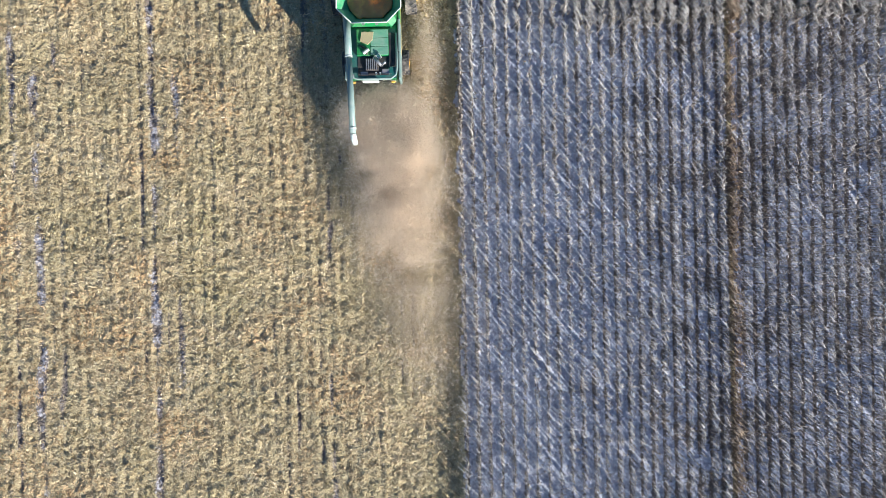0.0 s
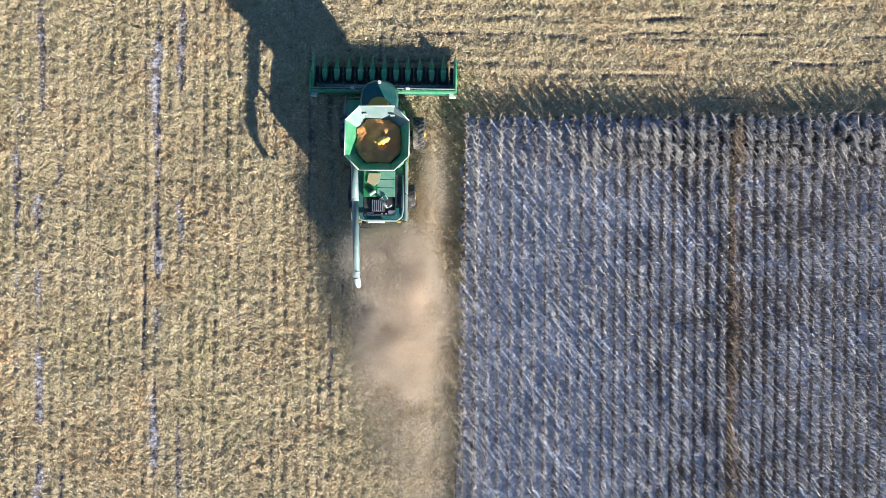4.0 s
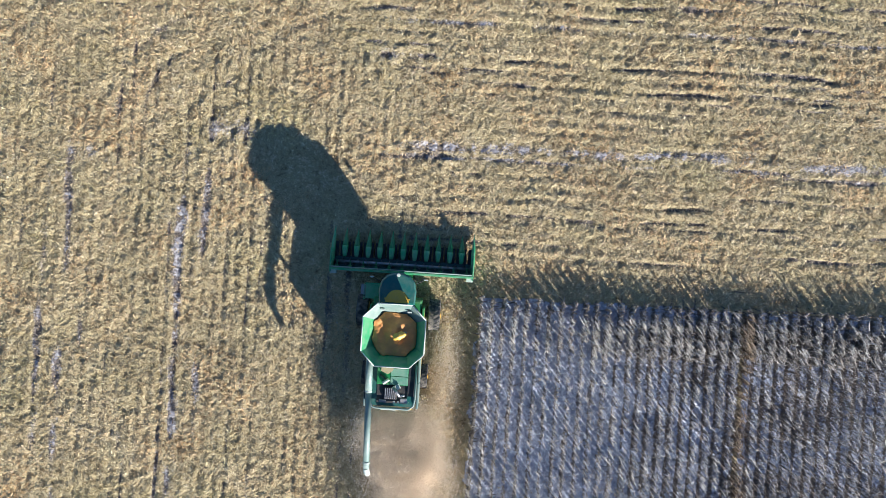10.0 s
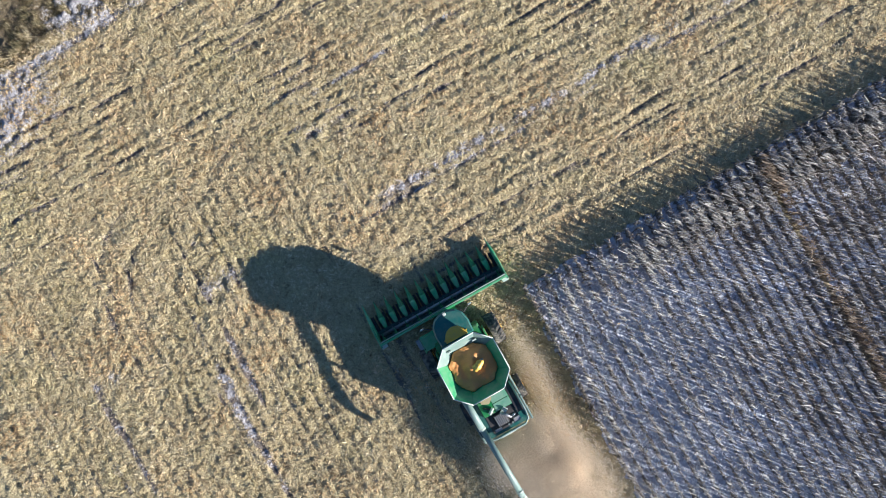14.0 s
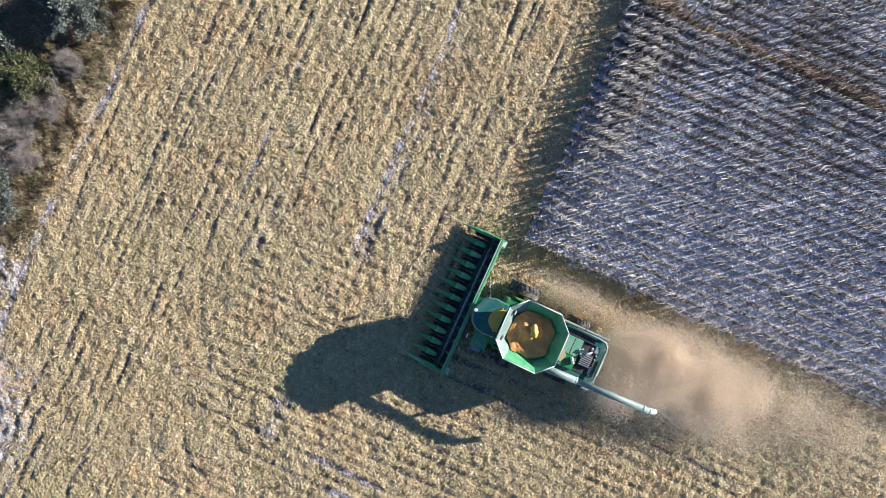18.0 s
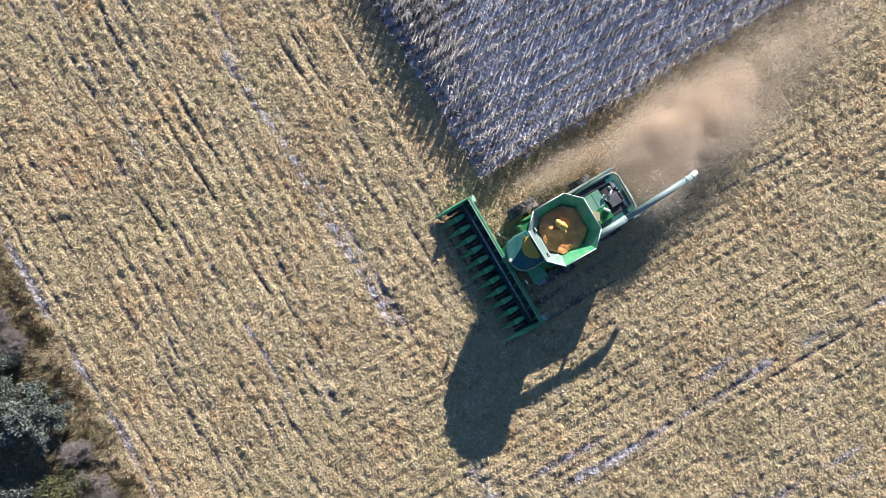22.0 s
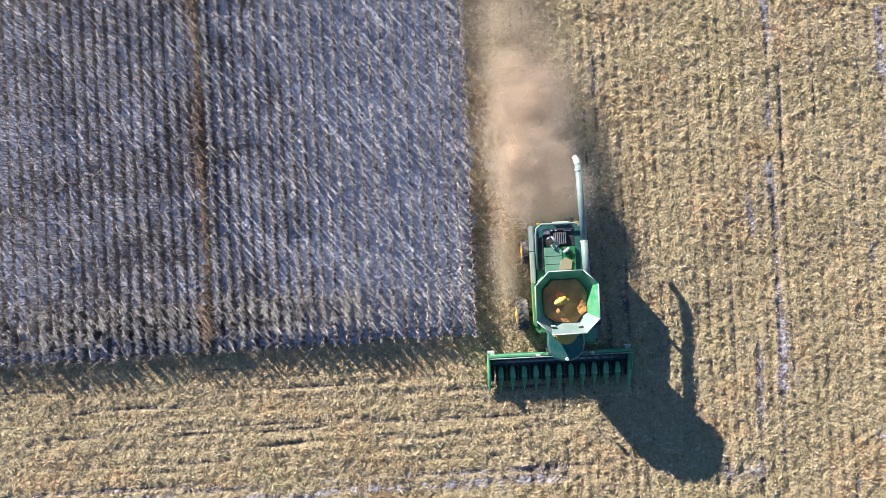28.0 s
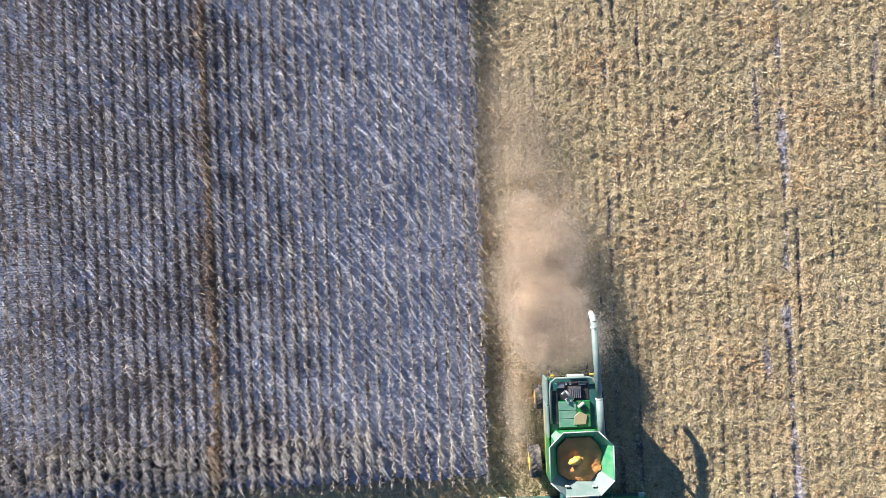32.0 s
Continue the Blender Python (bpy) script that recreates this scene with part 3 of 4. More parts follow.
def grain_tank(machine):
    bm = bmesh.new()
    lo = octagon(1.5, 0.3, 3.05)
    loft(bm, [octagon(1.45, 0.25, 2.6), lo])
    tank = part("grain_tank", bm, GREEN, machine, "open eight-sided green grain tank extension")
    top, bot = octagon(1.86, 0.84, 4.75), octagon(1.2, 0.45, 3.62)
    for k in range(8):
        a, b, c, d = Vector(bot[k]), Vector(bot[(k + 1) % 8]), Vector(top[(k + 1) % 8]), Vector(top[k])
        inward = (b - a).cross(d - a).normalized() * 0.03
        bm = bmesh.new()
        loft(bm, [[a, b, c, d], [a + inward, b + inward, c + inward, d + inward]])
        part("tank_panel", bm, PALEGREEN if k in (0, 1, 7) else LIGHTGREEN, tank, "pale dusty panel" if k in (0, 1, 7) else "")
    bm = bmesh.new()
    for k in range(8):
        tube(bm, top[k], top[(k + 1) % 8], 0.035, n=8)
    part("tank_rim", bm, WHITEGREY, tank, smooth=True)
    # skirt between the tank floor and the folding panels
    bm = bmesh.new()
    loft(bm, [lo, octagon(1.22, 0.45, 3.63)], caps=False)
    part("tank_collar", bm, GREEN, tank)
    # hinges and stays inside
    for x, y, z in ((-1.62, -3.2, 4.15), (-1.62, -4.2, 4.15), (1.62, -3.2, 4.15), (1.62, -4.2, 4.15), (-0.4, -5.28, 4.15), (0.4, -5.28, 4.15)):
        bm = bmesh.new()
        bx(bm, x - 0.09, x + 0.09, y - 0.09, y + 0.09, z - 0.03, z + 0.03, 0.01)
        tube(bm, (x, y, z), (x * 0.84, -3.65 + (y + 3.65) * 0.84, z - 0.35), 0.018, n=6)
        part("stay", bm, STEEL, tank)
    for x, y in ((-0.75, -2.15), (0.85, -2.2)):
        bm = bmesh.new()
        bx(bm, x - 0.13, x + 0.13, y - 0.02, y + 0.06, 4.25, 4.42, 0.015)
        part("tank_window", bm, WHITEGREY, tank)
    bm = bmesh.new()
    tube(bm, (0.15, -3.75, 3.4), (0.25, -3.65, 4.25), 0.09, 0.09, 12)
    tube(bm, (0.25, -3.65, 4.2), (0.55, -3.5, 4.28), 0.10, 0.13, 12)
    bx(bm, 0.45, 0.75, -3.62, -3.38, 4.16, 4.2, 0.01)
    part("loading_auger", bm, PALEGREEN, tank, "pale loading auger rising out of the grain", smooth=False)
    bm = bmesh.new()
    bmesh.ops.create_icosphere(bm, subdivisions=3, radius=1.0)
    for v in bm.verts:
        k = 1 + 0.35 * noise.noise(v.co * 2.3)
        v.co = Vector((0.32 + 0.34 * v.co.x * k + 0.16 * v.co.y, -3.64 + 0.26 * v.co.y * k, 4.3 + 0.2 * v.co.z * k))
    part("kernel_pile", bm, YELLOW, tank, "bright yellow kernels spilling from the loading auger", smooth=True)
    return tank


def harvester():
    machine = new("combine_harvester")
    corn_header(machine)
    # feeder house
    bm = bmesh.new()
    loft(bm, [[(-0.75, 0.0, 0.35), (0.75, 0.0, 0.35), (0.75, 0.0, 1.15), (-0.75, 0.0, 1.15)], [(-0.7, -1.9, 1.0), (0.7, -1.9, 1.0), (0.7, -1.9, 1.9), (-0.7, -1.9, 1.9)]])
    part("feeder_house", bm, GREEN, machine)
    # main body with side shields
    bm = bmesh.new()
    bx(bm, -1.5, 1.5, -8.0, -1.55, 1.1, 2.9, 0.12)
    body = part("body", bm, GREEN, machine)
    for side in (-1, 1):
        for y0, y1, z1 in ((-4.6, -2.0, 3.0), (-6.6, -4.65, 3.12), (-8.25, -6.65, 3.12)):
            bm = bmesh.new()
            bx(bm, side * 1.62 - 0.07, side * 1.62 + 0.07, y0, y1, 1.5, z1, 0.05)
            part("side_shield", bm, GREEN if y0 > -5 else PALEGREEN, body)
        bm = bmesh.new()
        bx(bm, side * 1.69 - 0.008, side * 1.69 + 0.008, -6.5, -2.2, 1.95, 2.1)
        part("stripe", bm, YELLOW, body, "yellow stripe")
    # rear deck: light green panels with a tan hatch, dark engine bay behind
    bm = bmesh.new()
    bx(bm, -0.95, 0.98, -6.85, -5.25, 2.95, 3.12, 0.04)
    deck = part("rear_deck", bm, GREEN, machine, "light green deck panels behind the tank")
    for y0, y1 in ((-5.78, -5.3), (-6.28, -5.82), (-6.82, -6.32)):
        bm = bmesh.new()
        bx(bm, -0.1, 0.96, y0, y1, 3.115, 3.15, 0.012)
        part("deck_panel", bm, DECKGREEN, deck)
    bm = bmesh.new()
    loft(bm, [[(-0.62, -5.45, z), (0.1, -5.45, z), (0.02, -5.95, z), (-0.28, -6.2, z), (-0.72, -6.0, z)] for z in (3.11, 3.2)])
    part("hatch", bm, TAN, deck, "dusty tan hatch cover")
    bm = swept(bmesh.new(), [(-0.75, -6.25, 3.16), (-0.5, -6.4, 3.2), (-0.3, -6.6, 3.2), (-0.35, -6.8, 3.12)], 0.05)
    part("air_hose", bm, BLACK, deck, smooth=True)
    bm = bmesh.new()
    tube(bm, (-0.55, -6.75, 3.24), (-0.2, -6.5, 3.24), 0.1, n=16)
    part("air_filter", bm, WHITEGREY, deck, smooth=True)
    for k in range(5):
        bm = bmesh.new()
        turn = Matrix.Translation((0.3, -6.98, 3.2)) @ Matrix.Rotation(radians(35), 4, "Z")
        bx(bm, -0.24 + 0.1 * k, -0.17 + 0.1 * k, -0.16, 0.16, -0.04, 0.04, 0.01, turn)
        part("intake_slat", bm, WHITEGREY, deck)
    bm = bmesh.new()
    bx(bm, -0.9, 0.95, -8.0, -6.9, 2.93, 2.96)
    part("deck_floor", bmesh_plate(-1.42, 1.42, -8.2, -5.2, 2.9, 2.925), TEAL, machine)
    bay = part("engine_bay", bm, BLACK, machine)
    bm = bmesh.new()
    bx(bm, -0.45, 0.35, -7.75, -7.0, 2.94, 3.12, 0.06)
    part("engine_block", bm, BLACK, bay)
    for k in range(6):
        bm = bmesh.new()
        bx(bm, -0.4 + k * 0.12, -0.34 + k * 0.12, -7.7, -7.05, 3.118, 3.16, 0.01)
        part("cooling_fin", bm, STEEL, bay)
    bm = bmesh.new()
    tube(bm, (0.1, -7.0, 3.2), (0.55, -7.5, 3.24), 0.10, n=12)
    tube(bm, (0.55, -7.5, 3.24), (0.8, -7.35, 3.5), 0.07, n=12)
    part("exhaust", bm, STEEL, bay, "dull steel exhaust pipe", smooth=True)
    bm = bmesh.new()
    bx(bm, 0.55, 1.0, -7.95, -7.65, 2.94, 3.1, 0.04)
    part("tool_box", bm, STEEL, bay)
    bm = bmesh.new()
    bx(bm, -0.75, -0.3, -7.98, -7.8, 2.94, 3.08, 0.03)
    part("battery_box", bm, STEEL, bay)
    for x in (0.2, 0.45):
        bm = bmesh.new()
        tube(bm, (x, -7.9, 2.94), (x, -7.9, 3.1), 0.06, n=10)
        part("cap", bm, WHITEGREY, bay)
    # rounded pale hood rail round the back
    bm = swept(bmesh.new(), [(x, y, 3.2) for x, y in ((1.45, -5.55), (1.47, -7.6), (1.4, -8.05), (1.1, -8.28), (-0.9, -8.28), (-1.3, -8.15), (-1.45, -7.8), (-1.47, -5.6))], 0.065, 10)
    part("rear_rail", bm, PALEGREEN, machine, "pale rounded rear guard rail", smooth=True)
    bm = bmesh.new()
    loft(bm, [[(0.97, -5.5, 2.95), (1.42, -5.5, 2.95), (1.42, -5.5, 3.1), (0.97, -5.5, 3.1)], [(1.0, -7.5, 2.95), (1.42, -7.5, 2.95), (1.42, -7.5, 3.06), (1.0, -7.5, 3.06)]])
    part("side_gap", bm, BLACK, machine)
    bm = bmesh.new()
    bx(bm, -0.65, 0.35, -8.42, -8.3, 2.75, 3.1, 0.03)
    part("rear_sign_plate", bm, WHITEGREY, machine, "plain white plate on the rear")
    for side in (-1, 1):
        bm = bmesh.new()
        bx(bm, side * 1.2 - 0.12, side * 1.2 + 0.12, -8.4, -8.3, 2.6, 2.75, 0.02)
        part("tail_light", bm, YELLOW, machine)
    # straw chopper and tail board
    bm = bmesh.new()
    loft(bm, [[(-1.2, -7.9, 0.9), (1.2, -7.9, 0.9), (1.2, -7.9, 1.9), (-1.2, -7.9, 1.9)], [(-1.35, -8.7, 0.75), (1.35, -8.7, 0.75), (1.35, -8.7, 1.2), (-1.35, -8.7, 1.2)]])
    part("straw_chopper", bm, BLACK, machine)
    # cab
    bm = bmesh.new()
    loft(bm, [[(-0.95, -0.55, 1.9), (0.95, -0.55, 1.9), (1.0, -1.75, 1.9), (-1.0, -1.75, 1.9)], [(-1.02, -0.32, 3.4), (1.02, -0.32, 3.4), (1.05, -1.75, 3.4), (-1.05, -1.75, 3.4)]])
    cab = part("cab", bm, GLASS, machine, "dark glazed driver's cab")
    bm = bmesh.new()
    plan = [(-1.1, -1.8), (-1.14, -1.0), (-1.02, -0.45), (-0.72, -0.1), (-0.3, 0.06), (0.3, 0.06), (0.72, -0.1), (1.02, -0.45), (1.14, -1.0), (1.1, -1.8)]
    loft(bm, [[(x, y, 3.4) for x, y in plan], [(x, y, 3.58) for x, y in plan], [(x * 0.92, -1.0 + (y + 1.0) * 0.9, 3.68) for x, y in plan]])
    part("roof", bm, TEAL, cab)
    bm = bmesh.new()
    pts = [(0.72 * math.cos(a), -1.72 + 0.78 * math.sin(a)) for a in (k * math.pi / 12 for k in range(13))]
    loft(bm, [[(x, y, 3.675) for x, y in pts], [(x, y, 3.70) for x, y in pts]])
    part("roof_panel", bm, YELLOW, cab, "dusty yellow half-round roof panel")
    bm = bmesh.new()
    tube(bm, (0, -0.06, 3.6), (0, -0.06, 3.78), 0.13, 0.09, 14)
    part("receiver", bm, WHITEGREY, cab, "small white dome receiver")
    for side in (-1, 1):
        for x, y in ((side * 0.98, -0.45), (side * 1.02, -1.72)):
            bm = bmesh.new()
            tube(bm, (x, y, 1.9), (x * 1.02, y + 0.1, 3.42), 0.045, n=8)
            part("pillar", bm, BLACK, cab)
        bm = bmesh.new()
        tube(bm, (side * 1.05, -0.55, 3.3), (side * 1.62, -0.28, 3.25), 0.025, n=8)
        part("mirror_arm", bm, BLACK, cab)
        bm = bmesh.new()
        bx(bm, side * 1.66 - 0.12, side * 1.66 + 0.12, -0.32, -0.25, 2.85, 3.3, 0.02)
        part("mirror", bm, WHITEGREY, cab)
        for j in range(3):
            bm = bmesh.new()
            bx(bm, side * (0.45 + 0.17 * j) - 0.06, side * (0.45 + 0.17 * j) + 0.06, -0.3 - 0.08 * j, -0.2 - 0.08 * j, 3.44, 3.54, 0.015)
            part("work_light", bm, WHITEGREY, cab)
        bm = bmesh.new()
        tube(bm, (side * 0.72, -1.5, 3.64), (side * 0.72, -1.5, 3.86), 0.05, n=10)
        part("beacon", bm, YELLOW, cab)
    # ladder and platform on the left
    bm = bmesh.new()
    bx(bm, -2.15, -1.1, -1.75, -0.75, 1.78, 1.84, 0.01)
    deckl = part("platform", bm, LIGHTGREEN, machine)
    for a, b in (((-2.12, -0.78, 1.84), (-2.12, -0.78, 2.8)), ((-2.12, -1.72, 1.84), (-2.12, -1.72, 2.8)), ((-2.12, -0.78, 2.8), (-2.12, -1.72, 2.8)), ((-1.2, -0.78, 2.8), (-2.12, -0.78, 2.8))):
        bm = bmesh.new()
        tube(bm, a, b, 0.022, n=8)
        part("rail", bm, LIGHTGREEN, deckl)
    for k in range(5):
        bm = bmesh.new()
        bx(bm, -2.45 - 0.04 * k, -2.2 - 0.04 * k, -1.55, -0.95, 1.5 - 0.27 * k, 1.54 - 0.27 * k)
        part("step", bm, STEEL, deckl)
    # unloading auger folded back
    bm = bmesh.new()
    tube(bm, (-1.5, -4.2, 3.3), (-1.42, -4.7, 3.9), 0.22, n=16)
    auger = part("unloading_auger", bm, PALEGREEN, machine, "long pale folded unloading auger tube", smooth=True)
    a, b = Vector((-1.42, -4.55, 3.88)), Vector((-1.15, -11.72, 4.08))
    bm = bmesh.new()
    tube(bm, a, a.lerp(b, 0.36), 0.215, n=18)
    tube(bm, a.lerp(b, 0.35), b, 0.19, n=18)
    part("tube", bm, PALEGREEN, auger, smooth=True)
    for s in (0.02, 0.355, 0.95):
        bm = bmesh.new()
        tube(bm, a.lerp(b, s), a.lerp(b, s + 0.012), 0.225, n=18)
        part("flange", bm, WHITEGREY, auger)
    bm = bmesh.new()
    tube(bm, b, b + Vector((0.03, -0.26, -0.1)), 0.18, 0.2, 14)
    tube(bm, b + Vector((0.02, -0.2, -0.05)), b + Vector((0.06, -0.5, -0.45)), 0.19, 0.16, 14)
    part("spout", bm, WHITEGREY, auger, "worn white rubber spout")
    bm = bmesh.new()
    tube(bm, a + Vector((-0.24, -0.5, 0)), a.lerp(b, 0.42) + Vector((-0.22, 0, 0)), 0.03, n=8)
    part("hydraulic_line", bm, BLACK, auger)
    bm = bmesh.new()
    bx(bm, -1.32, -1.12, -8.2, -8.05, 3.2, 3.84, 0.02)
    part("auger_rest", bm, STEEL, machine)
    grain_tank(machine)
    # axles and wheels
    bm = bmesh.new()
    bx(bm, -2.1, 2.1, -2.75, -2.45, 0.75, 1.15, 0.05)
    part("axle", bm, BLACK, machine)
    bm = bmesh.new()
    bx(bm, -1.7, 1.7, -6.75, -6.55, 0.6, 0.85, 0.04)
    part("axle", bm, BLACK, machine)
    for side in (-1, 1):
        wheel(machine, "front_wheel", side * 2.3, -2.6, 1.02, 0.72, YELLOW)
        wheel(machine, "rear_wheel", side * 1.85, -6.65, 0.78, 0.52, YELLOW)
    tagged(machine, "green combine harvester with open grain tank on stubble", "combine harvester")
    machine.matrix_basis = pose(HARVESTER[0], HARVESTER[1], 0.0)
    return machine


HARVESTER = (-4.93, 1.2)
harvester()


def grain_heap():
    """Corn kernels heaped in the tank."""
    n = 71
    u = np.linspace(-1.62, 1.62, n)
    gx, gy = np.meshgrid(u, u)
    rr = np.hypot(gx, gy)
    z = 4.2 - 0.22 * rr + 0.2 * (smooth_noise(gx, gy, 0.45, 71) - 0.5) + 0.05 * smooth_noise(gx, gy, 0.15, 73) - 0.25 * np.exp(-(((gx + 0.6) / 0.5) ** 2) - ((gy - 0.3) / 0.6) ** 2)
    half = 1.14 + 0.584 * (z - 3.62)
    lim = (np.maximum(np.abs(gx), np.abs(gy)) < half) & (np.abs(gx) + np.abs(gy) < 1.56 * half)
    z = np.where(lim, z, 3.4)
    tuck = np.where(lim, 1.0, 0.95 / np.maximum(rr, 0.95))  # the rim of the heap dips inside the tank
    gx, gy = gx * tuck, gy * tuck
    v = np.stack([gx + HARVESTER[0], gy - 3.6 + HARVESTER[1], z], -1).reshape(-1, 3)
    i = (np.arange(n - 1)[:, None] * n + np.arange(n - 1)[None, :]).ravel()
    q = np.stack([i, i + 1, i + n + 1, i + n], 1)
    tone = 0.25 + 0.4 * smooth_noise(gx, gy, 0.5, 72) + 0.5 * np.exp(-(((gx - 0.1) / 0.3) ** 2) - ((gy + 0.1) / 0.35) ** 2)
    ob = stuff("corn_grain", v, q, np.clip(tone, 0, 1).ravel(), GRAIN, "heap of golden-brown corn kernels in the tank", "grain")
    ob.data.polygons.foreach_set("use_smooth", np.ones(len(q), bool))


grain_heap()


# ---- standing corn ----
def corn_arrays(px, py, seed, dark, leaves=7, low=3):
    r = np.random.RandomState(seed)
    n = len(px)
    base = np.stack([px, py, field(px, py)[0] - 0.02], 1)
    tall = r.normal(1.22, 0.09, n).clip(0.85, 1.5)
    lean = r.normal(0, 0.04, (n, 2))
    bent = r.rand(n) < 0.03
    lean[bent] += r.normal(0, 0.45, (bent.sum(), 2))
    top = base + np.stack([lean[:, 0] * tall, lean[:, 1] * tall, tall], 1)
    pieces = []
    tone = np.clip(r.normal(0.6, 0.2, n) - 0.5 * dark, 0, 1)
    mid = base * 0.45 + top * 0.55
    # stalk tone darker below and lighter on top, as the light falls
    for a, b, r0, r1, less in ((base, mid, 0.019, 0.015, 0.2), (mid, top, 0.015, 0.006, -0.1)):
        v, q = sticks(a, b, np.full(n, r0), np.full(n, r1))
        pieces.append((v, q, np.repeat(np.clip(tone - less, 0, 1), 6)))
    for k in range(leaves):
        s = (0.18 + 0.8 * (k + r.rand(n)) / leaves)[:, None]
        at = base * (1 - s) + top * s
        high = k >= low
        an = r.rand(n) * 6.283 if high else r.normal(1.571, 0.4, n) + 3.1416 * (r.rand(n) < 0.5)
        streaked = (r.rand(n) < 0.33) & high  # pale upper leaves laid down-sun, standing in for sunlit floor streaks
        an = np.where(streaked, r.normal(2.25, 0.14, n), an)
        rise = np.where(streaked, r.uniform(0.0, 0.55, n), r.uniform(-1.4, 0.1, n) if high else r.uniform(-1.5, -1.1, n))
        d = np.stack([np.cos(an) * np.cos(rise), np.sin(an) * np.cos(rise), np.sin(rise)], 1)
        up = np.stack([-np.cos(an) * np.sin(rise), -np.sin(an) * np.sin(rise), np.cos(rise)], 1) + r.normal(0, 1, (n, 3)) * np.where(streaked, 0.3, 0.5)[:, None]
        up /= np.linalg.norm(up, axis=1, keepdims=True)
        long = np.where(streaked, r.gamma(5, 0.085, n).clip(0.15, 0.9), r.uniform(0.14, 0.36, n))
        wide = np.where(streaked, r.uniform(0.018, 0.04, n), r.uniform(0.03, 0.065, n))
        v, q = strips(at, d, up, long, wide, np.where(streaked, r.uniform(0.0, 0.35, n), r.uniform(0.2, 0.9, n)), 2, 0.4)
        # tone lightens with height: sunlit tops put into colour over weathered lower leaves
        shade = r.normal(0.09, 0.26, n) + 0.42 * s[:, 0] + 0.36 * streaked + 0.5 * (smooth_noise(px, py, 0.5, 23) - 0.5) - 0.5 * dark
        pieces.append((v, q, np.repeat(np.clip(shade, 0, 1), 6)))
    # the ear in its husk
    has = r.rand(n) < 0.8
    at = (base * 0.5 + top * 0.5)[has]
    an = r.rand(has.sum()) * 6.283
    v, q = sticks(at, at + np.stack([np.cos(an) * 0.09, np.sin(an) * 0.09, np.full(len(an), -0.13)], 1), np.full(len(an), 0.03), np.full(len(an), 0.012))
    pieces.append((v, q, np.repeat(np.clip(r.normal(0.6, 0.2, len(an)), 0, 1), 6)))
    return merged(pieces)


def standing_corn():
    r = np.random.RandomState(11)
    px, py = [], []
    for k in range(0, 49):
        x = 0.381 + k * ROW
        step = 0.14 if x < 30 else 0.2
        y = np.arange(-38, float(north_edge(x)), step)
        y = y + r.uniform(-0.05, 0.05, len(y))
        keep = r.rand(len(y)) < np.clip(1.7 * smooth_noise(np.full(len(y), x * 5), y, 0.3, 25) + 0.08, 0.2, 1)  # plants in clumps, gaps between
        if k == 0:
            keep &= y < -9.5
        else:
            keep &= y < float(north_edge(x)) - 0.5 - (0.75 if k < 14 else 0)
        px.append(np.full(keep.sum(), x) + r.normal(0, 0.035, keep.sum()))
        py.append(y[keep])
    px, py = np.concatenate(px), np.concatenate(py)
    # the outer plants stand closer together
    fringe = (py > north_edge(px) - 3.6) & (py < north_edge(px) - 1.3) | (px < 1.6) & (py < -1.3)
    close = fringe & (py > north_edge(px) - 3.6) & (px > 7.0)
    px = np.concatenate([px, px[fringe] + r.normal(0, 0.05, fringe.sum()), px[close] + r.normal(0, 0.12, close.sum()), px[close] + r.normal(0, 0.16, close.sum())])
    py = np.concatenate([py, py[fringe] + 0.075, py[close] + 0.04, py[close] + 0.11])
    dark = 0.6 * np.clip(smooth_noise(px, py, 7.0, 17) - 0.5, 0, 1) * np.clip((px - 8) / 8, 0, 1) + 0.1 * np.clip((px - 9) / 9, 0, 1)
    rust = np.abs(px - 17.9) < 0.3
    bx_, by_ = np.tile(px[rust], 3), np.tile(py[rust], 3) + np.repeat([0, 0.05, 0.1], rust.sum())
    bx_ = bx_ + r.normal(0, 0.13, len(bx_)) + 0.35 * (smooth_noise(bx_ * 0, by_, 4.0, 19) - 0.5)
    by_ = np.minimum(by_, 0.1)
    v, q, t = corn_arrays(bx_, by_, 13, np.full(len(bx_), -0.1))
    v[:, 2] *= 0.92
    stuff("brown_corn_row", v, q, t, RUSTCORN, "broad tangled row of brown weathered corn stalks", "corn crop")
    px, py, dark = px[~rust], py[~rust], dark[~rust]
    # the western rows have lost most of their leaves, the eastern ones are still bushy
    bushy = r.rand(len(px)) < np.clip((px - 2) / 13 + 0.25 + 0.8 * (smooth_noise(px, py, 5.0, 24) - 0.5) + (py > north_edge(px) - 3.2), 0, 1)
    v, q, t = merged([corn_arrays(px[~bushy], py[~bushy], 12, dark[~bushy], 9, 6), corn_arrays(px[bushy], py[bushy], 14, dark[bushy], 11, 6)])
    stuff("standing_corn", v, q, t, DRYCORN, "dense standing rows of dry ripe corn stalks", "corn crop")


standing_corn()


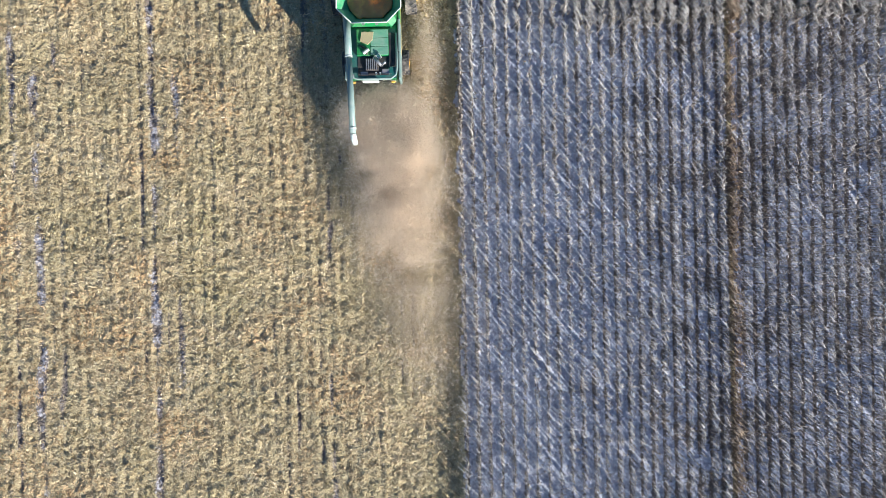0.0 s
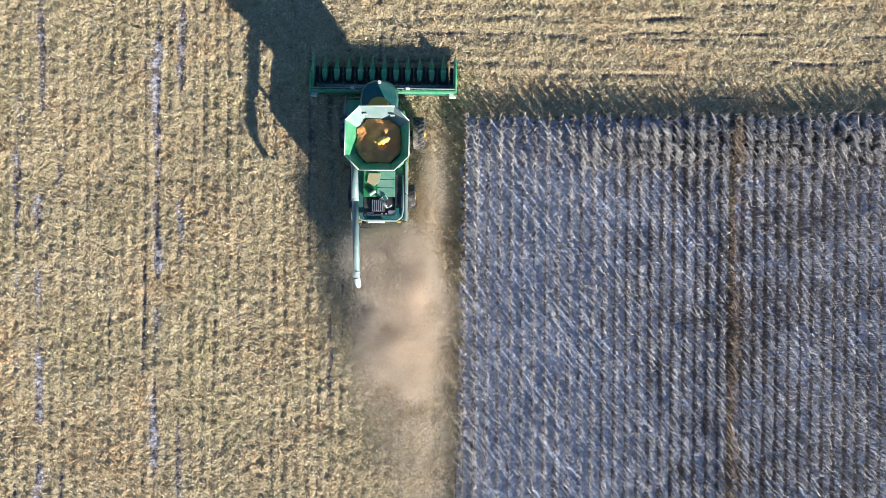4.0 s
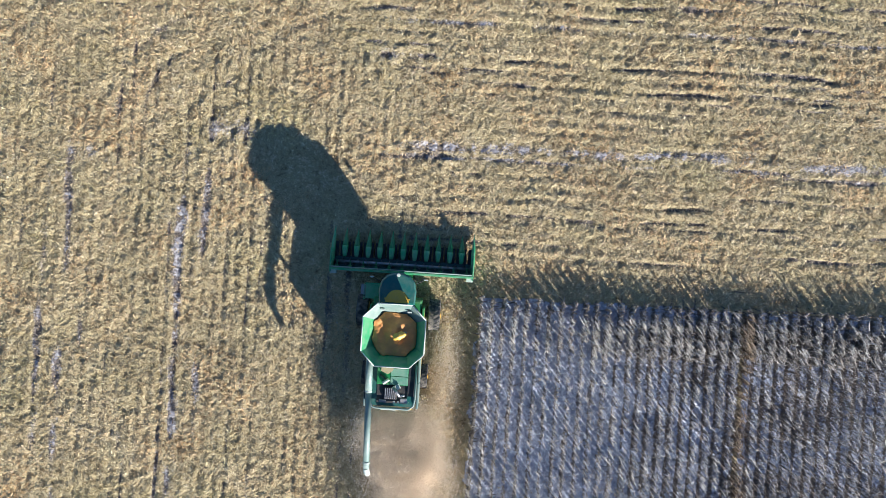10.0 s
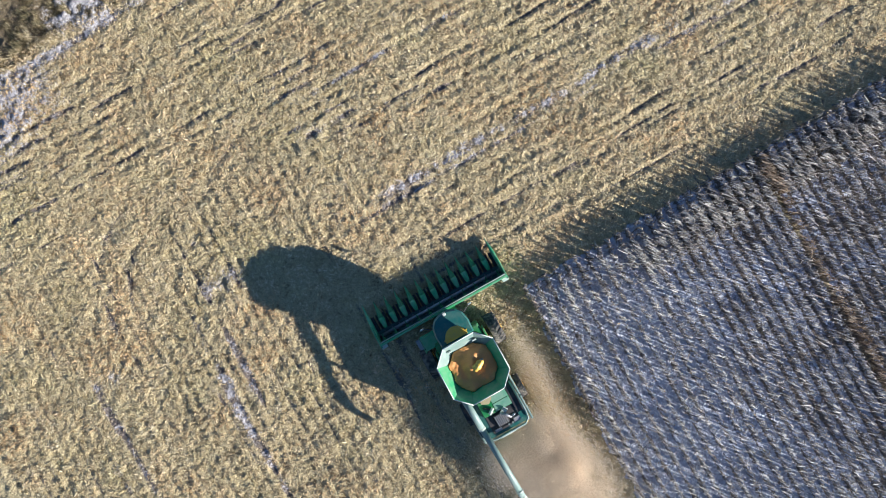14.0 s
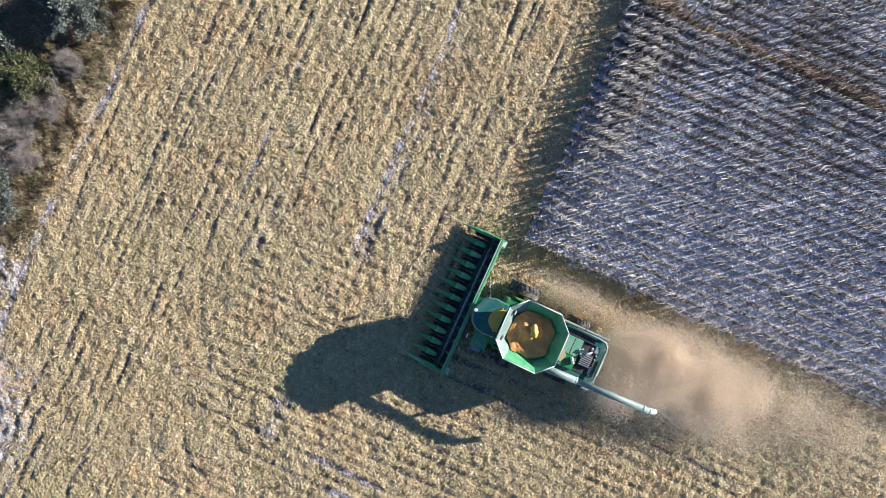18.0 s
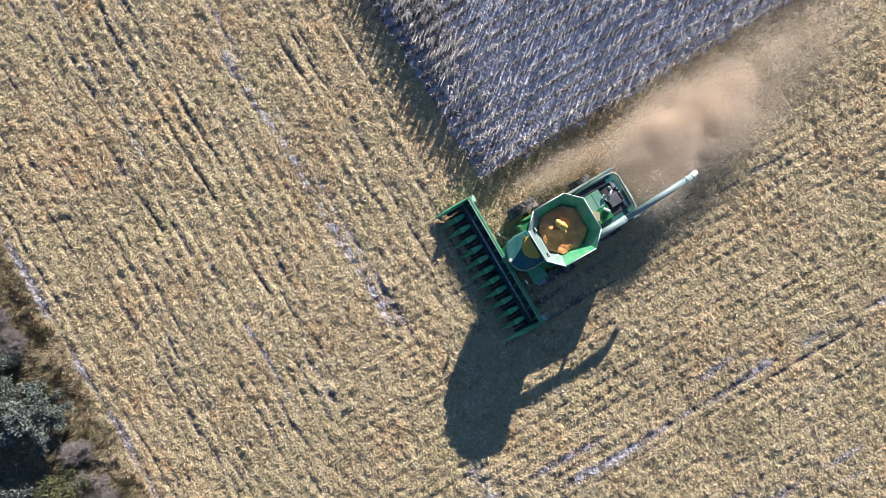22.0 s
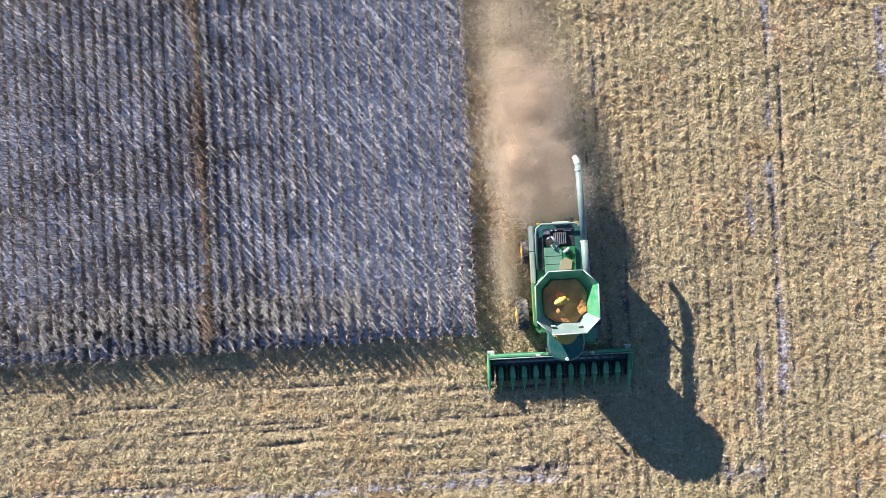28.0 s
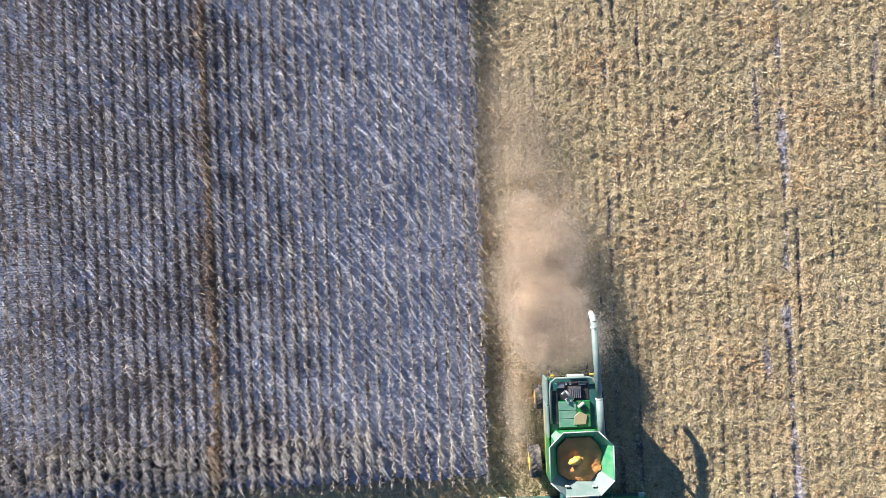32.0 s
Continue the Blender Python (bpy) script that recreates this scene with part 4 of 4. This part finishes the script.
# ---- single plants along the cut edges of the crop ----
def corn_plant(seed):
    r = random.Random(seed)
    root = new("corn_plant")
    tall = r.uniform(1.08, 1.32)
    lx, ly = r.gauss(-0.02, 0.07), r.gauss(0.02, 0.07)

    def one(name, v, q, tone):
        ob = stuff(name, v, q, np.full(len(v), tone), DRYCORN, "", "")
        ob.parent = root
        return ob

    a = np.array([[0, 0, -0.03], [lx * tall * 0.55, ly * tall * 0.55, tall * 0.55]])
    b = np.array([[lx * tall * 0.55, ly * tall * 0.55, tall * 0.55], [lx * tall, ly * tall, tall]])
    v, q = sticks(a, b, np.array([0.021, 0.017]), np.array([0.017, 0.005]))
    one("stalk", v, q, r.uniform(0.35, 0.7))
    for k in range(11):
        s = 0.18 + 0.76 * (k + r.random()) / 11
        an = r.uniform(0, 6.283)
        rise = r.uniform(-0.2, 0.5) if k % 7 == 0 else r.uniform(-1.4, -0.7)
        d = np.array([[math.cos(an) * math.cos(rise), math.sin(an) * math.cos(rise), math.sin(rise)]])
        up = np.array([[-math.cos(an) * math.sin(rise) + r.gauss(0, 0.4), -math.sin(an) * math.sin(rise) + r.gauss(0, 0.4), math.cos(rise)]])
        up /= np.linalg.norm(up)
        v, q = strips(np.array([[lx * tall * s, ly * tall * s, tall * s]]), d, up, np.array([r.uniform(0.25, 0.48)]), np.array([r.uniform(0.06, 0.10)]), np.array([r.uniform(0.3, 1.0)]), 3, 0.25)
        # leaf tone lightens upward, the lit top of the plant put into colour
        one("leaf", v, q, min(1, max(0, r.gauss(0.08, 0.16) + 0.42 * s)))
    p = np.array([[lx * tall * 0.5, ly * tall * 0.5, tall * 0.5]])
    v, q = sticks(p, p + np.array([[0.08, 0.03, -0.15]]), np.array([0.03]), np.array([0.014]))
    one("ear", v, q, 0.8)
    return tagged(root, "dry standing corn plant at the cut crop edge", "corn plant", "corn plants along the crop edge")


def edge_plants():
    r = random.Random(5)
    kinds = [corn_plant(s) for s in range(7)]
    spots = [(0.381 + r.gauss(0, 0.03), -0.12 - k * 0.12 + r.uniform(-0.05, 0.05)) for k in range(79) if r.random() > 0.06]
    for k in range(1, 49):
        x = 0.381 + k * ROW
        for j in range(6 if k < 14 else 2):
            spots.append((x + r.gauss(0, 0.05), float(north_edge(x)) - 0.12 - j * 0.185 + r.uniform(-0.06, 0.06)))
    for k, (x, y) in enumerate(spots):
        m = pose(x, y, float(field(x, y)[0]), 0, 0, r.uniform(0, 360))
        if k < len(kinds):
            kinds[k].matrix_basis = m
        else:
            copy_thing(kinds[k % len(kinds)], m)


edge_plants()


# ---- stubble and litter ----
def stubble():
    r = np.random.RandomState(21)
    xs, ys = [], []
    for k in range(48):  # rows that run north and south
        x = -0.381 - k * ROW
        y = np.arange(-37, 16, 0.18) + r.uniform(-0.05, 0.05, 295)
        xs.append(np.full(len(y), x) + r.normal(0, 0.04, len(y)))
        ys.append(y)
    px, py = np.concatenate(xs), np.concatenate(ys)
    keep = headland(px, py) < 0.5
    px, py = px[keep], py[keep]
    ex, ey = [], []
    for k in range(37):
        y = 0.75 + k * ROW
        x = np.arange(-36, 36, 0.18)
        ex.append(x + r.uniform(-0.05, 0.05, len(x)))
        ey.append(y + 0.012 * x + r.normal(0, 0.04, len(x)))
    ex, ey = np.concatenate(ex), np.concatenate(ey)
    keep = (headland(ex, ey) > 0.5) & (ey < 28.3) & ~in_crop(ex, ey)
    px, py = np.concatenate([px, ex[keep]]), np.concatenate([py, ey[keep]])
    h, litter, pale, wild = field(px, py)
    keep = r.rand(len(px)) < np.clip(litter - 0.15, 0, 0.8)
    px, py, h = px[keep], py[keep], h[keep]
    n = len(px)
    a = np.stack([px, py, h - 0.02], 1)
    b = a + np.stack([r.normal(0, 0.06, n), r.normal(0, 0.06, n), r.uniform(0.07, 0.22, n)], 1)
    v, q = sticks(a, b, np.full(n, 0.017), np.full(n, 0.014))
    stuff("corn_stubble", v, q, np.repeat(r.rand(n), 6), STUB, "short cut corn stubs in rows", "stubble")


def litter():
    """Leaf, husk and stalk scraps in loose tufts, with dark gaps between the tufts."""
    r = np.random.RandomState(31)
    n = 700000
    px, py = r.uniform(-35, 35, n), r.uniform(-36, 29.8, n)
    keep = ~in_crop(px, py) | (r.rand(n) < 0.06)
    px, py = px[keep], py[keep]
    h, cover, pale, wild = field(px, py)
    lump = 0.5 * smooth_noise(px, py, 0.16, 41) + 0.5 * smooth_noise(px, py, 0.11, 42)
    n = len(px)
    keep = r.rand(n) < np.clip(cover * 1.1 - pale * 0.15, 0.03, 1) * np.clip(2.4 * (lump - 0.2), 0.1, 1)
    px, py, h, lump = px[keep], py[keep], h[keep], lump[keep]
    n = len(px)
    an, rise = r.rand(n) * 6.283, r.normal(0.12, 0.3, n)
    d = np.stack([np.cos(an) * np.cos(rise), np.sin(an) * np.cos(rise), np.sin(rise)], 1)
    up = np.stack([r.normal(0, 0.38, n), r.normal(0, 0.38, n), np.ones(n)], 1)
    up /= np.linalg.norm(up, axis=1, keepdims=True)
    length = r.gamma(5, 0.027, n).clip(0.06, 0.3)
    base = np.stack([px, py, h + 0.015 + 0.16 * np.clip(lump - 0.25, 0, 1) * r.rand(n)], 1)
    v, q = strips(base, d, up, length, r.uniform(0.035, 0.08, n), r.uniform(-0.2, 0.6, n), 1, 0.5)
    # light and dark crumb shading put into the tone of the scraps
    tuft = 0.6 * smooth_noise(px, py, 0.14, 44) + 0.4 * smooth_noise(px, py, 0.3, 45)
    tone = np.clip(r.normal(0.52, 0.14, n) + 0.3 * (smooth_noise(px, py, 2.2, 43) - 0.5) + 1.35 * (tuft - 0.5), 0, 1)
    stuff("corn_litter", v, q, np.repeat(tone, 4), STRAW, "scattered straw-coloured corn leaves and husks", "litter")


stubble()
litter()


# ---- the verge: dry grass, junipers, bare shrubs ----
def verge_grass():
    r = np.random.RandomState(51)
    n = 170000
    px, py = r.uniform(-30, 36, n), 28.7 + r.gamma(2.0, 1.5, n)
    h, cover, pale, wild = field(px, py)
    lump = smooth_noise(px, py, 0.7, 52)
    keep = (py < 37) & (r.rand(n) < 1.7 * lump - 0.25) & (pale < 0.45)
    px, py, h, lump = px[keep], py[keep], h[keep], lump[keep]
    n = len(px)
    an, rise = smooth_noise(px, py, 0.8, 53) * 12.0 + r.normal(0, 0.7, n), r.uniform(0.35, 1.3, n)
    d = np.stack([np.cos(an) * np.cos(rise), np.sin(an) * np.cos(rise), np.sin(rise)], 1)
    up = np.stack([-np.cos(an) * np.sin(rise), -np.sin(an) * np.sin(rise), np.cos(rise)], 1)
    v, q = strips(np.stack([px, py, h - 0.02], 1), d, up, r.uniform(0.14, 0.42, n) * (0.6 + 0.7 * lump), r.uniform(0.015, 0.045, n), np.zeros(n), 1, 0.3)
    tone = np.clip(r.normal(0.5, 0.22, n) + 0.7 * (smooth_noise(px, py, 1.3, 54) - 0.5), 0, 1)
    stuff("verge_grass", v, q, np.repeat(tone, 4), DRYGRASS, "tangled dry tan and olive grass along the verge", "grass")


def juniper(x, y, radius, tall, seed, mat, label, category="tree"):
    r = np.random.RandomState(seed)
    root = new(category + "" if category != "tree" else "juniper_tree")
    root.matrix_basis = pose(x, y, float(field(x, y)[0]))
    bm = bmesh.new()
    tube(bm, (0, 0, -0.1), (0.05, 0.04, tall * 0.55), 0.16, 0.09, 8)
    tube(bm, (0.05, 0.04, tall * 0.54), (0.0, 0.0, tall * 0.97), 0.09, 0.015, 8)
    part("trunk", bm, BARK, root)
    limbs = 46
    s = np.sort(r.uniform(0.08, 0.97, limbs))
    an = np.arange(limbs) * 2.4 + r.normal(0, 0.3, limbs)
    reach = radius * np.sqrt(np.clip(1 - s, 0.02, 1)) * r.uniform(0.65, 1.12, limbs)
    a = np.stack([0 * s, 0 * s, s * tall * 0.9], 1)
    b = a + np.stack([np.cos(an) * reach, np.sin(an) * reach, reach * r.uniform(0.1, 0.5, limbs)], 1)
    v, q = sticks(a, b, np.full(limbs, 0.04), np.full(limbs, 0.008))
    part_ob = stuff("limb_frame", v, q, np.full(len(v), 0.3), BARK, "", "")
    part_ob.parent = root
    pieces = []
    for k in range(limbs):
        m = int((120 + 250 * reach[k] / radius) * (1.0 if y < 34 else 0.45))
        f = r.uniform(0.25, 1.05, m) ** 0.7
        c = a[k] + (b[k] - a[k]) * f[:, None] + r.normal(0, 0.17, (m, 3)) * np.array([1, 1, 0.7])
        da = r.normal(0, 1, (m, 3)) + (b[k] - a[k]) / (reach[k] + 0.1) * 0.8 + np.array([0, 0, 0.7])
        da /= np.linalg.norm(da, axis=1, keepdims=True)
        up = r.normal(0, 1, (m, 3))
        up -= da * (up * da).sum(1, keepdims=True)
        up /= np.linalg.norm(up, axis=1, keepdims=True)
        v, q = strips(c, da, up, r.uniform(0.10, 0.26, m), r.uniform(0.05, 0.11, m), r.uniform(-0.2, 0.5, m), 2, 0.15)
        pieces.append((v, q, np.repeat(np.clip(r.normal(0.5, 0.22, m) + 0.25 * (s[k] - 0.5), 0, 1), 6)))
    v, q, t = merged(pieces)
    crown = stuff("crown", v, q, t, mat, "", "")
    crown.parent = root
    return tagged(root, label, category, "trees along the verge")


def bare_shrub(x, y, radius, tall, seed, label="leafless grey shrub with tangled fine twigs on the verge"):
    r = np.random.RandomState(seed)
    root = new("bare_shrub")
    root.matrix_basis = pose(x, y, float(field(x, y)[0]))
    n0 = 26
    an = r.rand(n0) * 6.283
    out = r.uniform(0.25, 1.0, n0) * radius
    a = np.stack([np.cos(an) * 0.12, np.sin(an) * 0.12, np.full(n0, -0.05)], 1)
    b = np.stack([np.cos(an) * out, np.sin(an) * out, tall * r.uniform(0.55, 1.0, n0)], 1)
    v, q = sticks(a, b, np.full(n0, 0.022), np.full(n0, 0.007))
    ob = stuff("stem", v, q, np.repeat(r.uniform(0.2, 0.7, n0), 6), TWIG, "", "")
    ob.parent = root
    pieces, pa, pb = [], a, b
    for level in range(2):
        m = 34 if level == 0 else 5
        f = r.uniform(0.25, 1.0, (len(pa), m))[:, :, None]
        s = (pa[:, None] + (pb - pa)[:, None] * f).reshape(-1, 3)
        d = r.normal(0, 1, s.shape) + np.repeat((pb - pa) / (np.linalg.norm(pb - pa, axis=1, keepdims=True)), m, 0) * 1.0
        d /= np.linalg.norm(d, axis=1, keepdims=True)
        e = s + d * r.uniform(0.15, 0.6 if level == 0 else 0.35, len(s))[:, None]
        e[:, 2] = np.maximum(e[:, 2], 0.05)
        v, q = sticks(s, e, np.full(len(s), 0.009 - 0.003 * level), np.full(len(s), 0.003))
        pieces.append((v, q, np.repeat(np.clip(r.normal(0.55, 0.25, len(s)), 0, 1), 6)))
        pa, pb = s, e
    v, q, t = merged(pieces)
    ob = stuff("branchwork", v, q, t, TWIG, "", "")
    ob.parent = root
    return tagged(root, label, "shrub", "shrubs along the verge")


verge_grass()
JL, OL = "dense grey-green juniper tree on the grassy verge", "olive-green bushy tree among dry grass"
for k, (x, y, rad, tall, mat, label) in enumerate([
        (1.9, 32.2, 2.6, 3.0, JUNIPER, JL), (5.2, 33.6, 2.3, 3.8, JUNIPER, JL), (10.0, 32.5, 2.2, 2.8, JUNIPER, JL), (13.8, 35.2, 2.4, 3.9, JUNIPER, JL),
        (-11.4, 32.0, 2.2, 2.3, JUNIPER, JL), (-3.6, 33.2, 1.7, 1.9, OLIVE, OL), (-13.8, 33.9, 2.2, 3.0, JUNIPER, JL), (-8.6, 36.2, 2.2, 3.2, JUNIPER, JL),
        (-1.6, 36.6, 2.3, 3.6, JUNIPER, JL), (18.5, 33.6, 2.2, 3.2, JUNIPER, JL), (22.6, 34.4, 2.3, 3.4, OLIVE, OL), (-17.6, 33.8, 2.2, 3.0, JUNIPER, JL), (-22.5, 36.0, 2.3, 3.5, OLIVE, OL), (28.0, 34.2, 2.3, 3.4, JUNIPER, JL)]):
    juniper(x, y, rad, tall, 60 + k, mat, label)
for k, (x, y, rad, tall) in enumerate([(-4.4, 31.6, 1.6, 1.5), (-6.8, 32.2, 1.9, 1.8), (-8.6, 31.3, 1.2, 1.2), (6.6, 31.4, 1.2, 1.1), (13.6, 32.0, 1.5, 1.5), (-14.2, 31.9, 1.2, 1.1), (16.2, 32.4, 1.5, 1.6), (-1.6, 31.2, 0.9, 0.9), (8.2, 31.5, 1.0, 1.0), (20.3, 31.9, 1.3, 1.3)]):
    bare_shrub(x, y, rad, tall, 90 + k)


# ---- dust blown out behind the machine ----
def dust_plume():
    r = np.random.RandomState(81)
    pieces = []
    for x, y, z, sx, sy, sz, n in ((-4.7, -8.9, 1.4, 1.0, 0.9, 0.45, 170000), (-3.9, -10.9, 1.4, 1.2, 1.2, 0.5, 160000), (-3.5, -13.2, 1.3, 1.3, 1.4, 0.5, 80000), (-3.9, -15.6, 1.1, 1.4, 1.5, 0.45, 40000), (-2.9, -18.2, 1.0, 1.4, 1.7, 0.4, 25000), (-2.4, -21.2, 0.9, 1.4, 2.0, 0.35, 12000), (-1.9, -24.6, 0.8, 1.4, 2.4, 0.3, 10000), (-1.7, -5.0, 0.7, 0.5, 1.9, 0.3, 14000)):
        c = np.stack([r.normal(x, sx, n), r.normal(y, sy, n), np.maximum(np.abs(r.normal(z, sz, n)), 0.15)], 1)
        keep = r.rand(n) < np.clip(1.2 * smooth_noise(c[:, 0], c[:, 1], 1.3, 82) + 0.2, 0.3, 1)
        c = c[keep]
        d = r.normal(0, 1, c.shape)
        d /= np.linalg.norm(d, axis=1, keepdims=True)
        up = np.cross(d, r.normal(0, 1, c.shape))
        up /= np.linalg.norm(up, axis=1, keepdims=True) + 1e-9
        size = r.uniform(0.026, 0.038, len(c))
        v, q = strips(c, d, up, size, size, np.zeros(len(c)), 1, 1.0)
        pieces.append((v, q, np.repeat(np.clip(r.normal(0.6, 0.2, len(c)), 0, 1), 4)))
    v, q, t = merged(pieces)
    stuff("dust_plume", v, q, t, DUST, "fine tan dust and chaff blown behind the harvester", "dust")


dust_plume()
